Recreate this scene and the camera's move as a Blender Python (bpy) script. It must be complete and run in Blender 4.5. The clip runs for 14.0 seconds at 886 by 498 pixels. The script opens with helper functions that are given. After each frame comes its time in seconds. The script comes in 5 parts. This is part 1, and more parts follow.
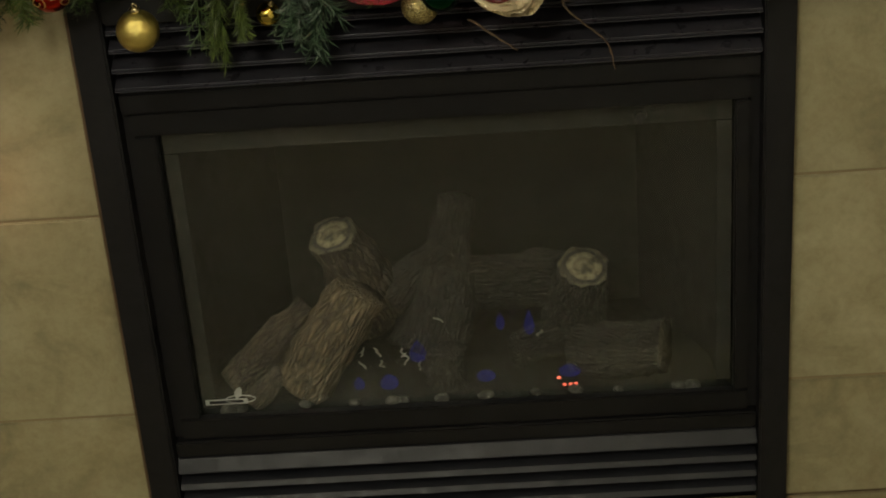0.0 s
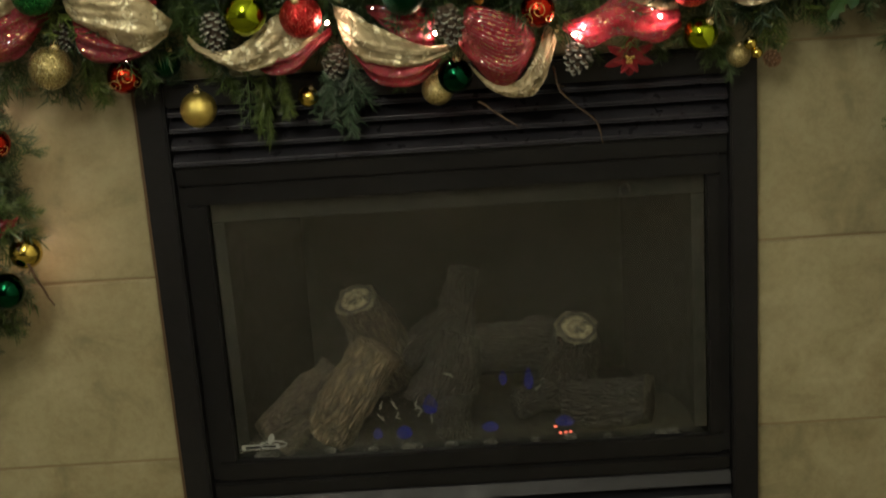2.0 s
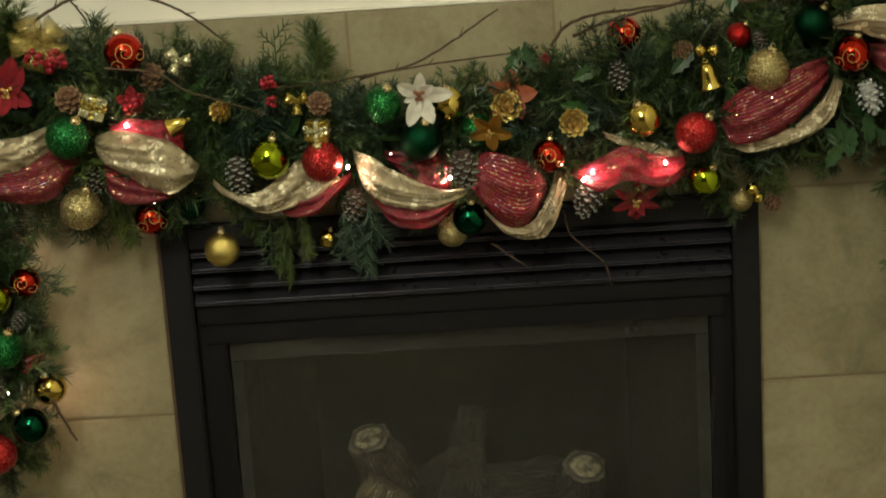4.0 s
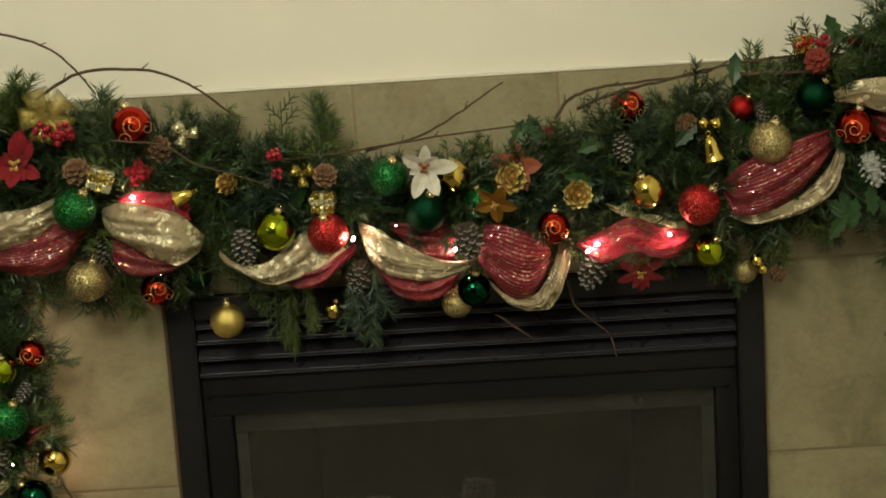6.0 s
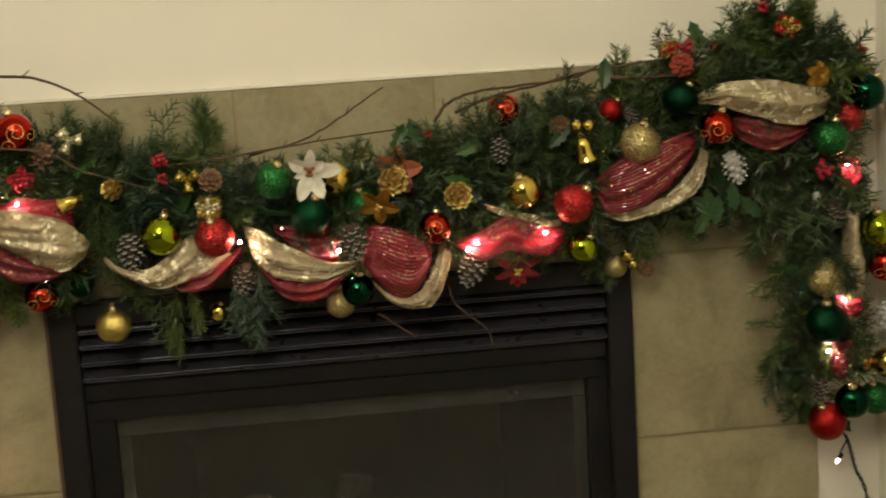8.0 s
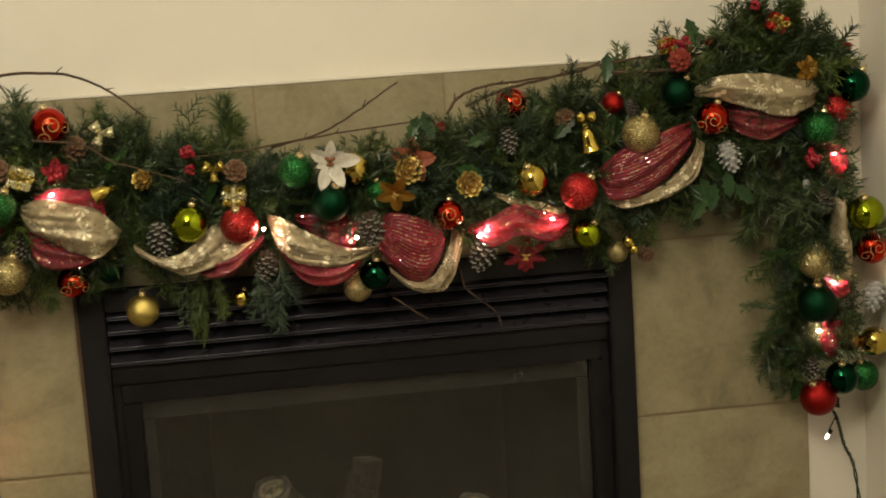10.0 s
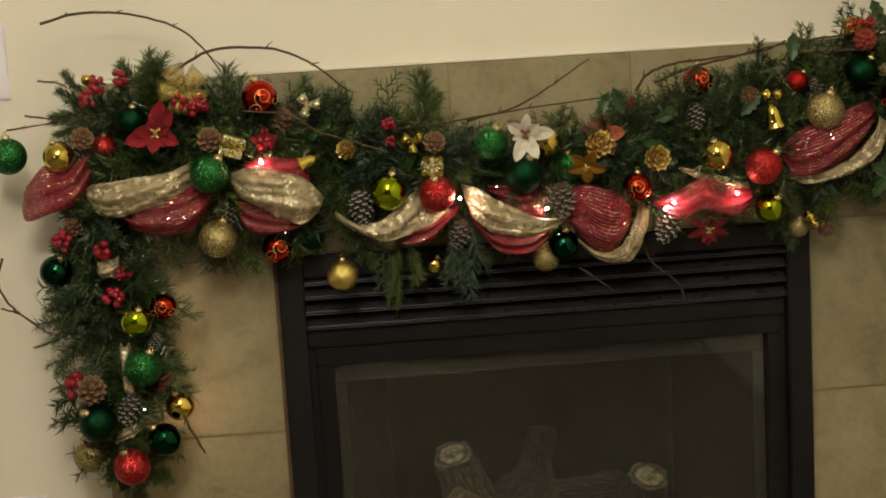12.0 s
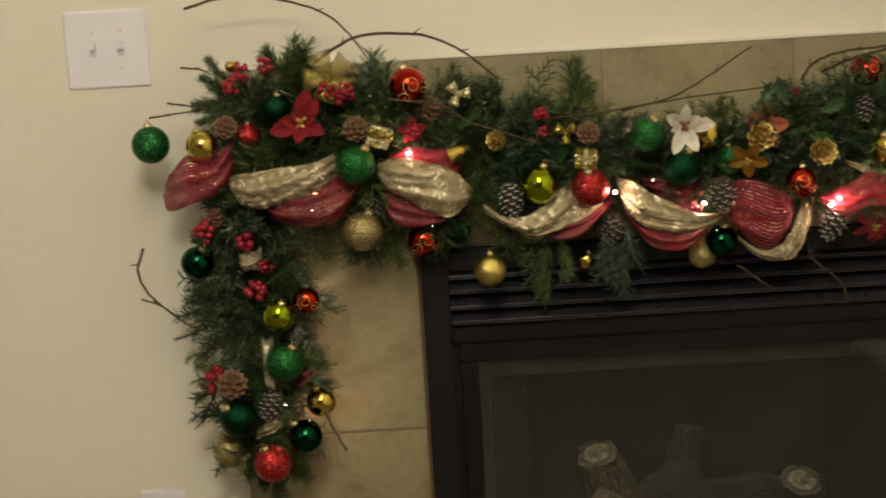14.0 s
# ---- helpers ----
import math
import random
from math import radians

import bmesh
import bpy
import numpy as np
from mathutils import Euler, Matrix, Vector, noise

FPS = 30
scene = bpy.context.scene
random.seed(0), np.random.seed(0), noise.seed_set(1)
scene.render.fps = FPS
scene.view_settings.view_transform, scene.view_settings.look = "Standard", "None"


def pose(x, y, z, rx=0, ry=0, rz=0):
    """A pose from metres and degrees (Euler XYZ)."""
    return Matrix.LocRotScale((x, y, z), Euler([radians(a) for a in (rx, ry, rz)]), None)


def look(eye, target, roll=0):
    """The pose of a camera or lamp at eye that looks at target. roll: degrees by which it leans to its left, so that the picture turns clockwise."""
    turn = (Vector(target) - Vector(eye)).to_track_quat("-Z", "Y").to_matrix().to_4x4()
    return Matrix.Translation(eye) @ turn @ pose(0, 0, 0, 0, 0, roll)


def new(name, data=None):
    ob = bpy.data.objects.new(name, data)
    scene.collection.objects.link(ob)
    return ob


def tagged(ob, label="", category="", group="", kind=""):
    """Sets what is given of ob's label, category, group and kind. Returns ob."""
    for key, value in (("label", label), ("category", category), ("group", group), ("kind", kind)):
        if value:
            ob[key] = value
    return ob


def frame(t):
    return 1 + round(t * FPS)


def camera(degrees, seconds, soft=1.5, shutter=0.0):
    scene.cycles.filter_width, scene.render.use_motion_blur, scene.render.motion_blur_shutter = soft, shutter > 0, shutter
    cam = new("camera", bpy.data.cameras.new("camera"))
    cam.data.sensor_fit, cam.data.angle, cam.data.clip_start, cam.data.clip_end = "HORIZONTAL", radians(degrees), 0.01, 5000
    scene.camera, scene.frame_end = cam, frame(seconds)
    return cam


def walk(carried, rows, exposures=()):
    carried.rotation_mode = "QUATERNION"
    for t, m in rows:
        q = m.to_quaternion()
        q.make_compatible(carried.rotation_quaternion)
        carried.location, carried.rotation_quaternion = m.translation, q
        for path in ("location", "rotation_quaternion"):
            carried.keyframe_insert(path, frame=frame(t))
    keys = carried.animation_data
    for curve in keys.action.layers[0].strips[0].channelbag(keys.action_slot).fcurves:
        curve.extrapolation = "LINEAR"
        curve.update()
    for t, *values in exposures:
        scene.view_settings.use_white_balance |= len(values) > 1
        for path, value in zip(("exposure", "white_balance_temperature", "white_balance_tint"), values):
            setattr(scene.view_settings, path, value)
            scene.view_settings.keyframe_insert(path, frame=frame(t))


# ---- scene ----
cam = camera(31.5, 14.0, soft=1.8, shutter=0.5)
PATH = [
    (0, (0.556, -1.974, 1.334), (0.472, -0.159, 0.498), -4.5),
    (0.5, (0.539, -2.083, 1.327), (0.466, -0.253, 0.523), -4.5),
    (1, (0.53, -2.178, 1.329), (0.469, -0.333, 0.561), -4.2),
    (1.5, (0.52, -2.282, 1.317), (0.466, -0.413, 0.608), -4.1),
    (2, (0.511, -2.333, 1.306), (0.464, -0.437, 0.669), -4.0),
    (2.5, (0.495, -2.352, 1.305), (0.457, -0.434, 0.739), -3.9),
    (3, (0.489, -2.413, 1.308), (0.454, -0.477, 0.804), -3.7),
    (3.5, (0.485, -2.424, 1.313), (0.454, -0.482, 0.835), -3.7),
    (4, (0.478, -2.418, 1.298), (0.453, -0.467, 0.857), -3.6),
    (6.5, (0.479, -2.426, 1.298), (0.452, -0.457, 0.951), -3.6),
    (7, (0.44, -2.417, 1.327), (0.468, -0.453, 0.951), -3.5),
    (7.5, (0.394, -2.443, 1.324), (0.501, -0.481, 0.948), -3.4),
    (8, (0.373, -2.481, 1.324), (0.582, -0.526, 0.953), -3.4),
    (8.2, (0.36, -2.489, 1.318), (0.595, -0.536, 0.953), -3.4),
    (10.3, (0.237, -2.63, 1.295), (0.499, -0.678, 0.95), -3.5),
    (10.5, (0.205, -2.644, 1.312), (0.465, -0.694, 0.954), -3.3),
    (11, (0.143, -2.679, 1.295), (0.38, -0.723, 0.948), -3.3),
    (11.5, (0.13, -2.717, 1.276), (0.294, -0.752, 0.943), -3.3),
    (12, (0.116, -2.698, 1.258), (0.247, -0.729, 0.931), -3.4),
    (12.5, (0.096, -2.675, 1.291), (0.225, -0.711, 0.933), -3.3),
    (13, (0.101, -2.649, 1.284), (0.203, -0.684, 0.926), -3.4),
    (13.5, (0.089, -2.612, 1.292), (0.132, -0.646, 0.926), -3.4),
    (14, (0.049, -2.593, 1.293), (0.045, -0.626, 0.93), -3.4),
]
EXPOSURES = [(0, 0.24, 6350, 4), (1.5, 0.26, 6350, 4), (3, 0.30, 6250, 2), (4.2, 0.29, 6220, 2), (6.5, 0.34, 6380, 3), (8.2, 0.40, 6600, 11), (11, 0.35, 6700, 13), (14, 0.25, 6600, 12)]
walk(cam, [(t, look(e, a, r)) for t, e, a, r in PATH], exposures=EXPOSURES)

# ---------------------------------------------------------------- world and light
world = bpy.data.worlds.new("room_world")
world.use_nodes = True
world.node_tree.nodes["Background"].inputs[0].default_value = (0.05, 0.045, 0.04, 1)
world.node_tree.nodes["Background"].inputs[1].default_value = 0.02
scene.world = world


def ceiling_bulb(name, place, watts, radius, colour=(1.0, 0.93, 0.745)):
    data = bpy.data.lights.new(name, "POINT")
    data.energy, data.shadow_soft_size, data.color = watts, radius, colour
    ob = new(name, data)
    ob.location = place
    return ob


# a three-armed ceiling fitting behind the camera, a second one nearer, and a standing lamp to the west
for dx, dy, dz in ((-0.17, 0.05, 0.0), (0.16, 0.09, 0.02), (0.01, -0.17, -0.03)):
    ceiling_bulb("ceiling_lamp", (-0.08 + dx, -2.75 + dy, 2.38 + dz), 25, 0.10)
ceiling_bulb("ceiling_lamp", (0.05, -1.75, 2.42), 17, 0.10)
ceiling_bulb("standing_lamp", (-1.45, -2.75, 1.62), 11, 0.06)


# ---------------------------------------------------------------- node materials
class Nodes:
    """Small helper to wire a Principled material."""

    def __init__(self, name):
        self.mat = bpy.data.materials.new(name)
        self.mat.use_nodes = True
        self.tree = self.mat.node_tree
        self.bsdf = self.tree.nodes["Principled BSDF"]
        self.coord = self.add("ShaderNodeTexCoord")
        self.obinfo = self.add("ShaderNodeObjectInfo")

    def add(self, kind, **values):
        n = self.tree.nodes.new(kind)
        if "operation" in values:
            n.operation = values["operation"]
        if "feature" in values:
            n.feature = values["feature"]
        if "data_type" in values:
            n.data_type, n.blend_type = values["data_type"], values["blend_type"]
        if "wave_type" in values:
            n.wave_type, n.rings_direction = values["wave_type"], values["rings_direction"]
        return n

    def link(self, a, b):
        self.tree.links.new(a, b)

    def set(self, **values):
        for key, value in values.items():
            self.bsdf.inputs[key.replace("_", " ").title().replace("Ior", "IOR")].default_value = value
        return self

    def noise(self, scale, detail=4.0, rough=0.6, space="Object", distortion=0.0):
        n = self.add("ShaderNodeTexNoise")
        n.inputs["Scale"].default_value, n.inputs["Detail"].default_value = scale, detail
        n.inputs["Roughness"].default_value, n.inputs["Distortion"].default_value = rough, distortion
        self.link(self.coord.outputs[space], n.inputs["Vector"])
        return n.outputs["Fac"]

    def voronoi(self, scale, space="Object", output="Distance", feature="F1"):
        n = self.add("ShaderNodeTexVoronoi", feature=feature)
        n.inputs["Scale"].default_value = scale
        self.link(self.coord.outputs[space], n.inputs["Vector"])
        return n.outputs[output]

    def ramp(self, fac, stops):
        n = self.add("ShaderNodeValToRGB")
        while len(n.color_ramp.elements) < len(stops):
            n.color_ramp.elements.new(0.5)
        for e, (p, c) in zip(n.color_ramp.elements, stops):
            e.position, e.color = p, (c if len(c) == 4 else (*c, 1))
        self.link(fac, n.inputs["Fac"])
        return n.outputs["Color"]

    def mix(self, fac, a, b, mode="MIX"):
        n = self.add("ShaderNodeMix", data_type="RGBA", blend_type=mode)
        for socket, value in ((n.inputs[0], fac), (n.inputs[6], a), (n.inputs[7], b)):
            if isinstance(value, (int, float, tuple)):
                socket.default_value = value if not isinstance(value, tuple) or len(value) == 4 else (*value, 1)
            else:
                self.link(value, socket)
        return n.outputs[2]

    def maths(self, op, a, b=0.0):
        n = self.add("ShaderNodeMath", operation=op)
        for socket, value in zip(n.inputs, (a, b)):
            if isinstance(value, (int, float)):
                socket.default_value = value
            else:
                self.link(value, socket)
        return n.outputs[0]

    def bump(self, height, strength, distance):
        n = self.add("ShaderNodeBump")
        n.inputs["Strength"].default_value, n.inputs["Distance"].default_value = strength, distance
        self.link(height, n.inputs["Height"])
        self.link(n.outputs["Normal"], self.bsdf.inputs["Normal"])

    def colour(self, socket):
        self.link(socket, self.bsdf.inputs["Base Color"])

    def rough(self, socket):
        self.link(socket, self.bsdf.inputs["Roughness"])


def paint_material(name, a, b, rough=0.6, bump=0.15):
    n = Nodes(name)
    n.colour(n.ramp(n.noise(2.3, 5), [(0.3, a), (0.7, b)]))
    n.set(roughness=rough)
    n.bump(n.noise(420, 3), bump, 0.0006)
    return n.mat


def tile_material(name, dark, mid, light):
    n = Nodes(name)
    shifted = n.add("ShaderNodeVectorMath", operation="MULTIPLY_ADD")
    n.link(n.coord.outputs["Object"], shifted.inputs[0])
    shifted.inputs[1].default_value = (1, 1, 1)
    scaled = n.add("ShaderNodeVectorMath", operation="SCALE")
    scaled.inputs[0].default_value = (37, 11, 23)
    n.link(n.obinfo.outputs["Random"], scaled.inputs["Scale"])
    n.link(scaled.outputs[0], shifted.inputs[2])

    def cloud(scale, detail, distortion):
        t = n.add("ShaderNodeTexNoise")
        t.inputs["Scale"].default_value, t.inputs["Detail"].default_value = scale, detail
        t.inputs["Roughness"].default_value, t.inputs["Distortion"].default_value = 0.62, distortion
        n.link(shifted.outputs[0], t.inputs["Vector"])
        return t.outputs["Fac"]

    base = n.ramp(cloud(9, 6, 0.8), [(0.30, dark), (0.47, mid), (0.72, light)])
    stain = n.ramp(cloud(6.0, 5, 0.5), [(0.54, (1, 1, 1)), (0.74, (0.76, 0.70, 0.62))])
    fine = n.ramp(cloud(85, 4, 0.3), [(0.35, (0.88, 0.87, 0.85)), (0.6, (1, 1, 1))])
    tone = n.ramp(n.obinfo.outputs["Random"], [(0, (0.90, 0.89, 0.87)), (1, (1.0, 1.0, 1.0))])
    c = n.mix(1.0, n.mix(1.0, n.mix(1.0, base, stain, "MULTIPLY"), fine, "MULTIPLY"), tone, "MULTIPLY")
    n.colour(c)
    n.rough(n.ramp(cloud(20, 4, 0.5), [(0.3, (0.38,) * 3), (0.7, (0.58,) * 3)]))
    n.bump(cloud(60, 5, 0.4), 0.25, 0.0012)
    return n.mat


def metal_paint(name, colour, rough, metallic=0.0, grain=0.2):
    n = Nodes(name)
    dusty = tuple(min(1, v * 1.4 + 0.001) for v in colour)
    n.colour(n.ramp(n.noise(14, 6), [(0.35, colour), (0.75, dusty)]))
    n.rough(n.ramp(n.noise(55, 4), [(0.3, (rough * 0.8,) * 3), (0.7, (min(1, rough * 1.25),) * 3)]))
    n.set(metallic=metallic)
    n.bsdf.inputs["Specular IOR Level"].default_value = 0.26
    n.bump(n.noise(600, 2), grain, 0.0003)
    return n.mat


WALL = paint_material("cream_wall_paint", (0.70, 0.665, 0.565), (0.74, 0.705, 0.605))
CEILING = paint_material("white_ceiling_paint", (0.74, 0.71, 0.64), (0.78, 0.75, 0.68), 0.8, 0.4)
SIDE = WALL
# tones of the unseen walls, chosen to hold down bounce light and reflections
UNSEEN_TAUPE = paint_material("unseen_side_wall_tone", (0.40, 0.365, 0.30), (0.44, 0.40, 0.335))
UNSEEN_DARK = paint_material("unseen_rear_wall_tone", (0.17, 0.15, 0.12), (0.20, 0.175, 0.14))
TILE = tile_material("beige_stone_tile", (0.200, 0.170, 0.098), (0.278, 0.242, 0.141), (0.350, 0.310, 0.194))
GROUT = paint_material("sand_grout", (0.20, 0.15, 0.085), (0.25, 0.19, 0.11), 0.9, 0.5)
# floor out of view, darkened so the glass reflects less of it
UNSEEN_FLOOR = paint_material("unseen_floor_tone", (0.14, 0.12, 0.09), (0.18, 0.155, 0.115), 0.95, 1.0)
BLACK = metal_paint("black_enamelled_steel", (0.0048, 0.0046, 0.0054), 0.40)
BLACK_MATT = metal_paint("matt_black_steel", (0.0056, 0.0052, 0.0062), 0.52)
# one steel in two tones: lamp glints lighten the upper slats, dimness the lower
LOUVRE = metal_paint("satin_black_louvre_steel_lit", (0.046, 0.044, 0.054), 0.31, 0.6, 0.05)
LOUVRE_LOW = metal_paint("satin_black_louvre_steel_dim", (0.010, 0.010, 0.013), 0.46, 0.15)
FIREBOX = metal_paint("sooty_firebox_liner", (0.0078, 0.0074, 0.0056), 0.85)
COPPER = metal_paint("brown_flashing_edge", (0.085, 0.052, 0.028), 0.6)
PLASTIC = paint_material("white_switch_plastic", (0.74, 0.72, 0.78), (0.78, 0.76, 0.82), 0.35, 0.05)


def glass_material():
    n = Nodes("fireplace_glass")
    n.bsdf.inputs["Base Color"].default_value = (0.93, 0.94, 0.92, 1)
    n.set(roughness=0.03, ior=1.45)
    n.bsdf.inputs["Transmission Weight"].default_value = 1.0
    # greenish diffuse share imitates the veiling glare that lifts the dark interior
    veil = n.add("ShaderNodeBsdfDiffuse")
    veil.inputs["Color"].default_value = (0.40, 0.41, 0.31, 1)
    mix = n.add("ShaderNodeMixShader")
    out = n.tree.nodes["Material Output"]
    n.link(n.ramp(n.noise(6, 5), [(0.3, (0.005,) * 3), (0.75, (0.011,) * 3)]), mix.inputs[0])
    n.link(n.bsdf.outputs[0], mix.inputs[1])
    n.link(veil.outputs[0], mix.inputs[2])
    n.link(mix.outputs[0], out.inputs["Surface"])
    return n.mat


GLASS = glass_material()


# ---------------------------------------------------------------- mesh helpers
def mesh_from(name, verts, faces, materials, smooth=False, indices=None):
    me = bpy.data.meshes.new(name)
    me.from_pydata([tuple(v) for v in verts], [], faces)
    for m in materials if isinstance(materials, (list, tuple)) else [materials]:
        me.materials.append(m)
    if smooth:
        me.polygons.foreach_set("use_smooth", [True] * len(me.polygons))
    if indices is not None:
        me.polygons.foreach_set("material_index", indices)
    me.update()
    return me


def bm_mesh(name, bm, material, smooth=False):
    me = bpy.data.meshes.new(name)
    bm.to_mesh(me)
    bm.free()
    me.materials.append(material)
    if smooth:
        me.polygons.foreach_set("use_smooth", [True] * len(me.polygons))
    return me


def put_part(name, me, parent=None, m=None, label=""):
    ob = new(name, me)
    if parent is not None:
        ob.parent = parent
    if m is not None:
        ob.matrix_basis = m
    if label:
        tagged(ob, label)
    return ob


def part(name, bm, material, parent=None, label="", smooth=False):
    return put_part(name, bm_mesh(name, bm, material, smooth), parent, None, label)


def box(x0, x1, y0, y1, z0, z1, bevel=0.0, segments=2):
    bm = bmesh.new()
    bmesh.ops.create_cube(bm, size=1)
    for v in bm.verts:
        v.co = Vector((x0 + (v.co.x + 0.5) * (x1 - x0), y0 + (v.co.y + 0.5) * (y1 - y0), z0 + (v.co.z + 0.5) * (z1 - z0)))
    if bevel:
        bmesh.ops.bevel(bm, geom=bm.edges[:], offset=bevel, segments=segments, affect="EDGES", clamp_overlap=True)
    return bm


def thing(name, place, label, category, group="", kind=""):
    ob = new(name)
    ob.empty_display_size = 0.02
    ob.location = place
    return tagged(ob, label, category, group, kind)


def structure(name, bm, material, label, category):
    return tagged(part(name, bm, material), label, category, kind="structure")


# ---------------------------------------------------------------- room shell
FIRE_W, FIRE_H = 0.949, 0.815          # black surround, outer size
TILE_L, TILE_R, TILE_TOP = -0.315, 1.262, 1.133
ROOM_L, ROOM_R, ROOM_BACK, ROOM_H = -4.2, 1.372, -7.5, 2.6


def wall_back():
    bm = bmesh.new()
    for b in (box(ROOM_L - 0.12, 0.004, 0.012, 0.16, -0.024, ROOM_H), box(FIRE_W - 0.004, ROOM_R + 0.12, 0.012, 0.16, -0.024, ROOM_H), box(0.004, FIRE_W - 0.004, 0.012, 0.16, FIRE_H - 0.004, ROOM_H)):
        me = bpy.data.meshes.new("tmp")
        b.to_mesh(me)
        b.free()
        bm.from_mesh(me)
        bpy.data.meshes.remove(me)
    return structure("wall_north", bm, WALL, "smooth cream painted wall round the tiled fireplace", "wall")


wall_back()
structure("wall_east", box(ROOM_R, ROOM_R + 0.12, ROOM_BACK, 0.012, -0.024, ROOM_H), SIDE, "plain cream painted side wall beside the garland", "wall")
# west and south walls are added out of view to shape the room light
structure("wall_west", box(ROOM_L - 0.12, ROOM_L, ROOM_BACK, 0.012, -0.024, ROOM_H), UNSEEN_TAUPE, "unseen side wall, taupe tone chosen for the bounce light", "wall")
structure("wall_south", box(ROOM_L - 0.12, ROOM_R + 0.12, ROOM_BACK - 0.12, ROOM_BACK, -0.024, ROOM_H), UNSEEN_DARK, "unseen rear wall, coloured dark to dim reflections", "wall")
structure("ceiling", box(ROOM_L - 0.12, ROOM_R + 0.12, ROOM_BACK - 0.12, 0.16, ROOM_H, ROOM_H + 0.1), CEILING, "flat white ceiling", "ceiling")
structure("floor", box(ROOM_L - 0.12, ROOM_R + 0.12, ROOM_BACK - 0.12, 0.012, -0.14, -0.024), UNSEEN_FLOOR, "unseen floor in front of the hearth, coloured dark to dim reflections", "floor")
HEARTH = structure("hearth", box(TILE_L, TILE_R, -0.46, 0.011, -0.0235, -0.016), GROUT, "beige tiled hearth strip below the fireplace", "hearth")
PANEL = thing("tile_surround", (0, 0, 0), "beige stone tile surround fixed round the fireplace", "tile surround", kind="structure")
for bm in (box(TILE_L + 0.002, 0.003, 0.003, 0.0115, -0.011, TILE_TOP - 0.002), box(FIRE_W - 0.003, TILE_R - 0.002, 0.003, 0.0115, -0.011, TILE_TOP - 0.002), box(0.003, FIRE_W - 0.003, 0.003, 0.0115, FIRE_H + 0.002, TILE_TOP - 0.002)):
    part("grout_bed", bm, GROUT, PANEL)
part("caulk", box(TILE_L + 0.003, TILE_R - 0.003, 0.0006, 0.0115, TILE_TOP - 0.0015, TILE_TOP + 0.0028, 0.001, 1), WALL, PANEL, "thin cream caulk line along the top")


def lay_tile(parent, x0, x1, z0, z1, gap=0.0022):
    bm = box(-(x1 - x0) / 2 + gap, (x1 - x0) / 2 - gap, -0.004, 0.004, -(z1 - z0) / 2 + gap, (z1 - z0) / 2 - gap, 0.0018, 2)
    ob = part("tile", bm, TILE, parent)
    ob.location = ((x0 + x1) / 2, 0.004 + random.uniform(-0.0005, 0.0005), (z0 + z1) / 2)


ROWS = [-0.011, 0.187, 0.504, 0.817, TILE_TOP]
for z0, z1 in zip(ROWS[:-1], ROWS[1:]):
    lay_tile(PANEL, TILE_L, 0.0, z0, z1)
    lay_tile(PANEL, FIRE_W - 0.008, TILE_R, z0, z1)
for x0, x1 in ((0.0, 0.322), (0.322, 0.638), (0.638, FIRE_W - 0.008)):
    lay_tile(PANEL, x0, x1, ROWS[-2], TILE_TOP)
for i in range(5):
    x0 = -0.315 + i * 0.3165
    for y0 in (-0.46, -0.145):
        bm = box(x0 + 0.002, min(x0 + 0.3165, TILE_R) - 0.002, y0 + 0.002, min(y0 + 0.315, -0.001) - 0.002, -0.016, -0.012, 0.0012, 1)
        part("tile", bm, TILE, HEARTH)

# ---------------------------------------------------------------- gas fireplace
FIRE = thing("gas_fireplace", (FIRE_W / 2, 0, 0), "black gas fireplace with louvres, glass front and ceramic logs", "fireplace")
FIRE.location = (0, 0, 0)
TRIM = 0.047
part("side_trim", box(0.006, TRIM + 0.002, -0.024, 0.010, -0.009, FIRE_H, 0.003), BLACK_MATT, FIRE)
part("side_trim", box(FIRE_W - TRIM - 0.002, FIRE_W - 0.008, -0.024, 0.010, -0.009, FIRE_H, 0.003), BLACK_MATT, FIRE)
part("top_trim", box(TRIM + 0.003, FIRE_W - TRIM - 0.003, -0.024, 0.010, FIRE_H - 0.036, FIRE_H, 0.003), BLACK_MATT, FIRE)
part("edge_strip", box(-0.001, 0.005, -0.010, 0.002, -0.009, FIRE_H, 0.001), COPPER, FIRE)


def louvre(z, h, material, double=False):
    """A folded steel slat; the upper slats carry two narrow rolled lips."""
    x0, x1 = TRIM + 0.004, FIRE_W - TRIM - 0.004
    if double:
        front = [(-0.0135, z), (-0.0180, z - 0.0016), (-0.0182, z - 0.0022), (-0.0170, z - 0.0045), (-0.0202, z - 0.0060), (-0.0204, z - 0.0068), (-0.0190, z - 0.0076)]
    else:
        front = [(-0.020 + h * 0.75, z), (-0.0195, z - h * 0.92), (-0.020, z - h), (-0.017, z - h - 0.001)]
    prof = front + [(-0.008, z - h * 0.9), (0.012, z - h * 0.2 + 0.010), (0.012, z + 0.012)]
    verts = [(x, y, zz) for x in (x0, x1) for y, zz in prof]
    k = len(prof)
    faces = [tuple([i, (i + 1) % k, k + (i + 1) % k, k + i][::-1]) for i in range(k)] + [tuple(range(k)), tuple(range(2 * k - 1, k - 1, -1))]
    return put_part("louvre_slat", mesh_from("louvre_slat", verts, faces, material), FIRE)


# upper slats take the lit copy of the steel, lower slats the dim one
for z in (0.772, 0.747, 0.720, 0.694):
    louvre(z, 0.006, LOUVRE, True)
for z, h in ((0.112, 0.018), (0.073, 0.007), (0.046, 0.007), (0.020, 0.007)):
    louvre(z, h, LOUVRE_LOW)
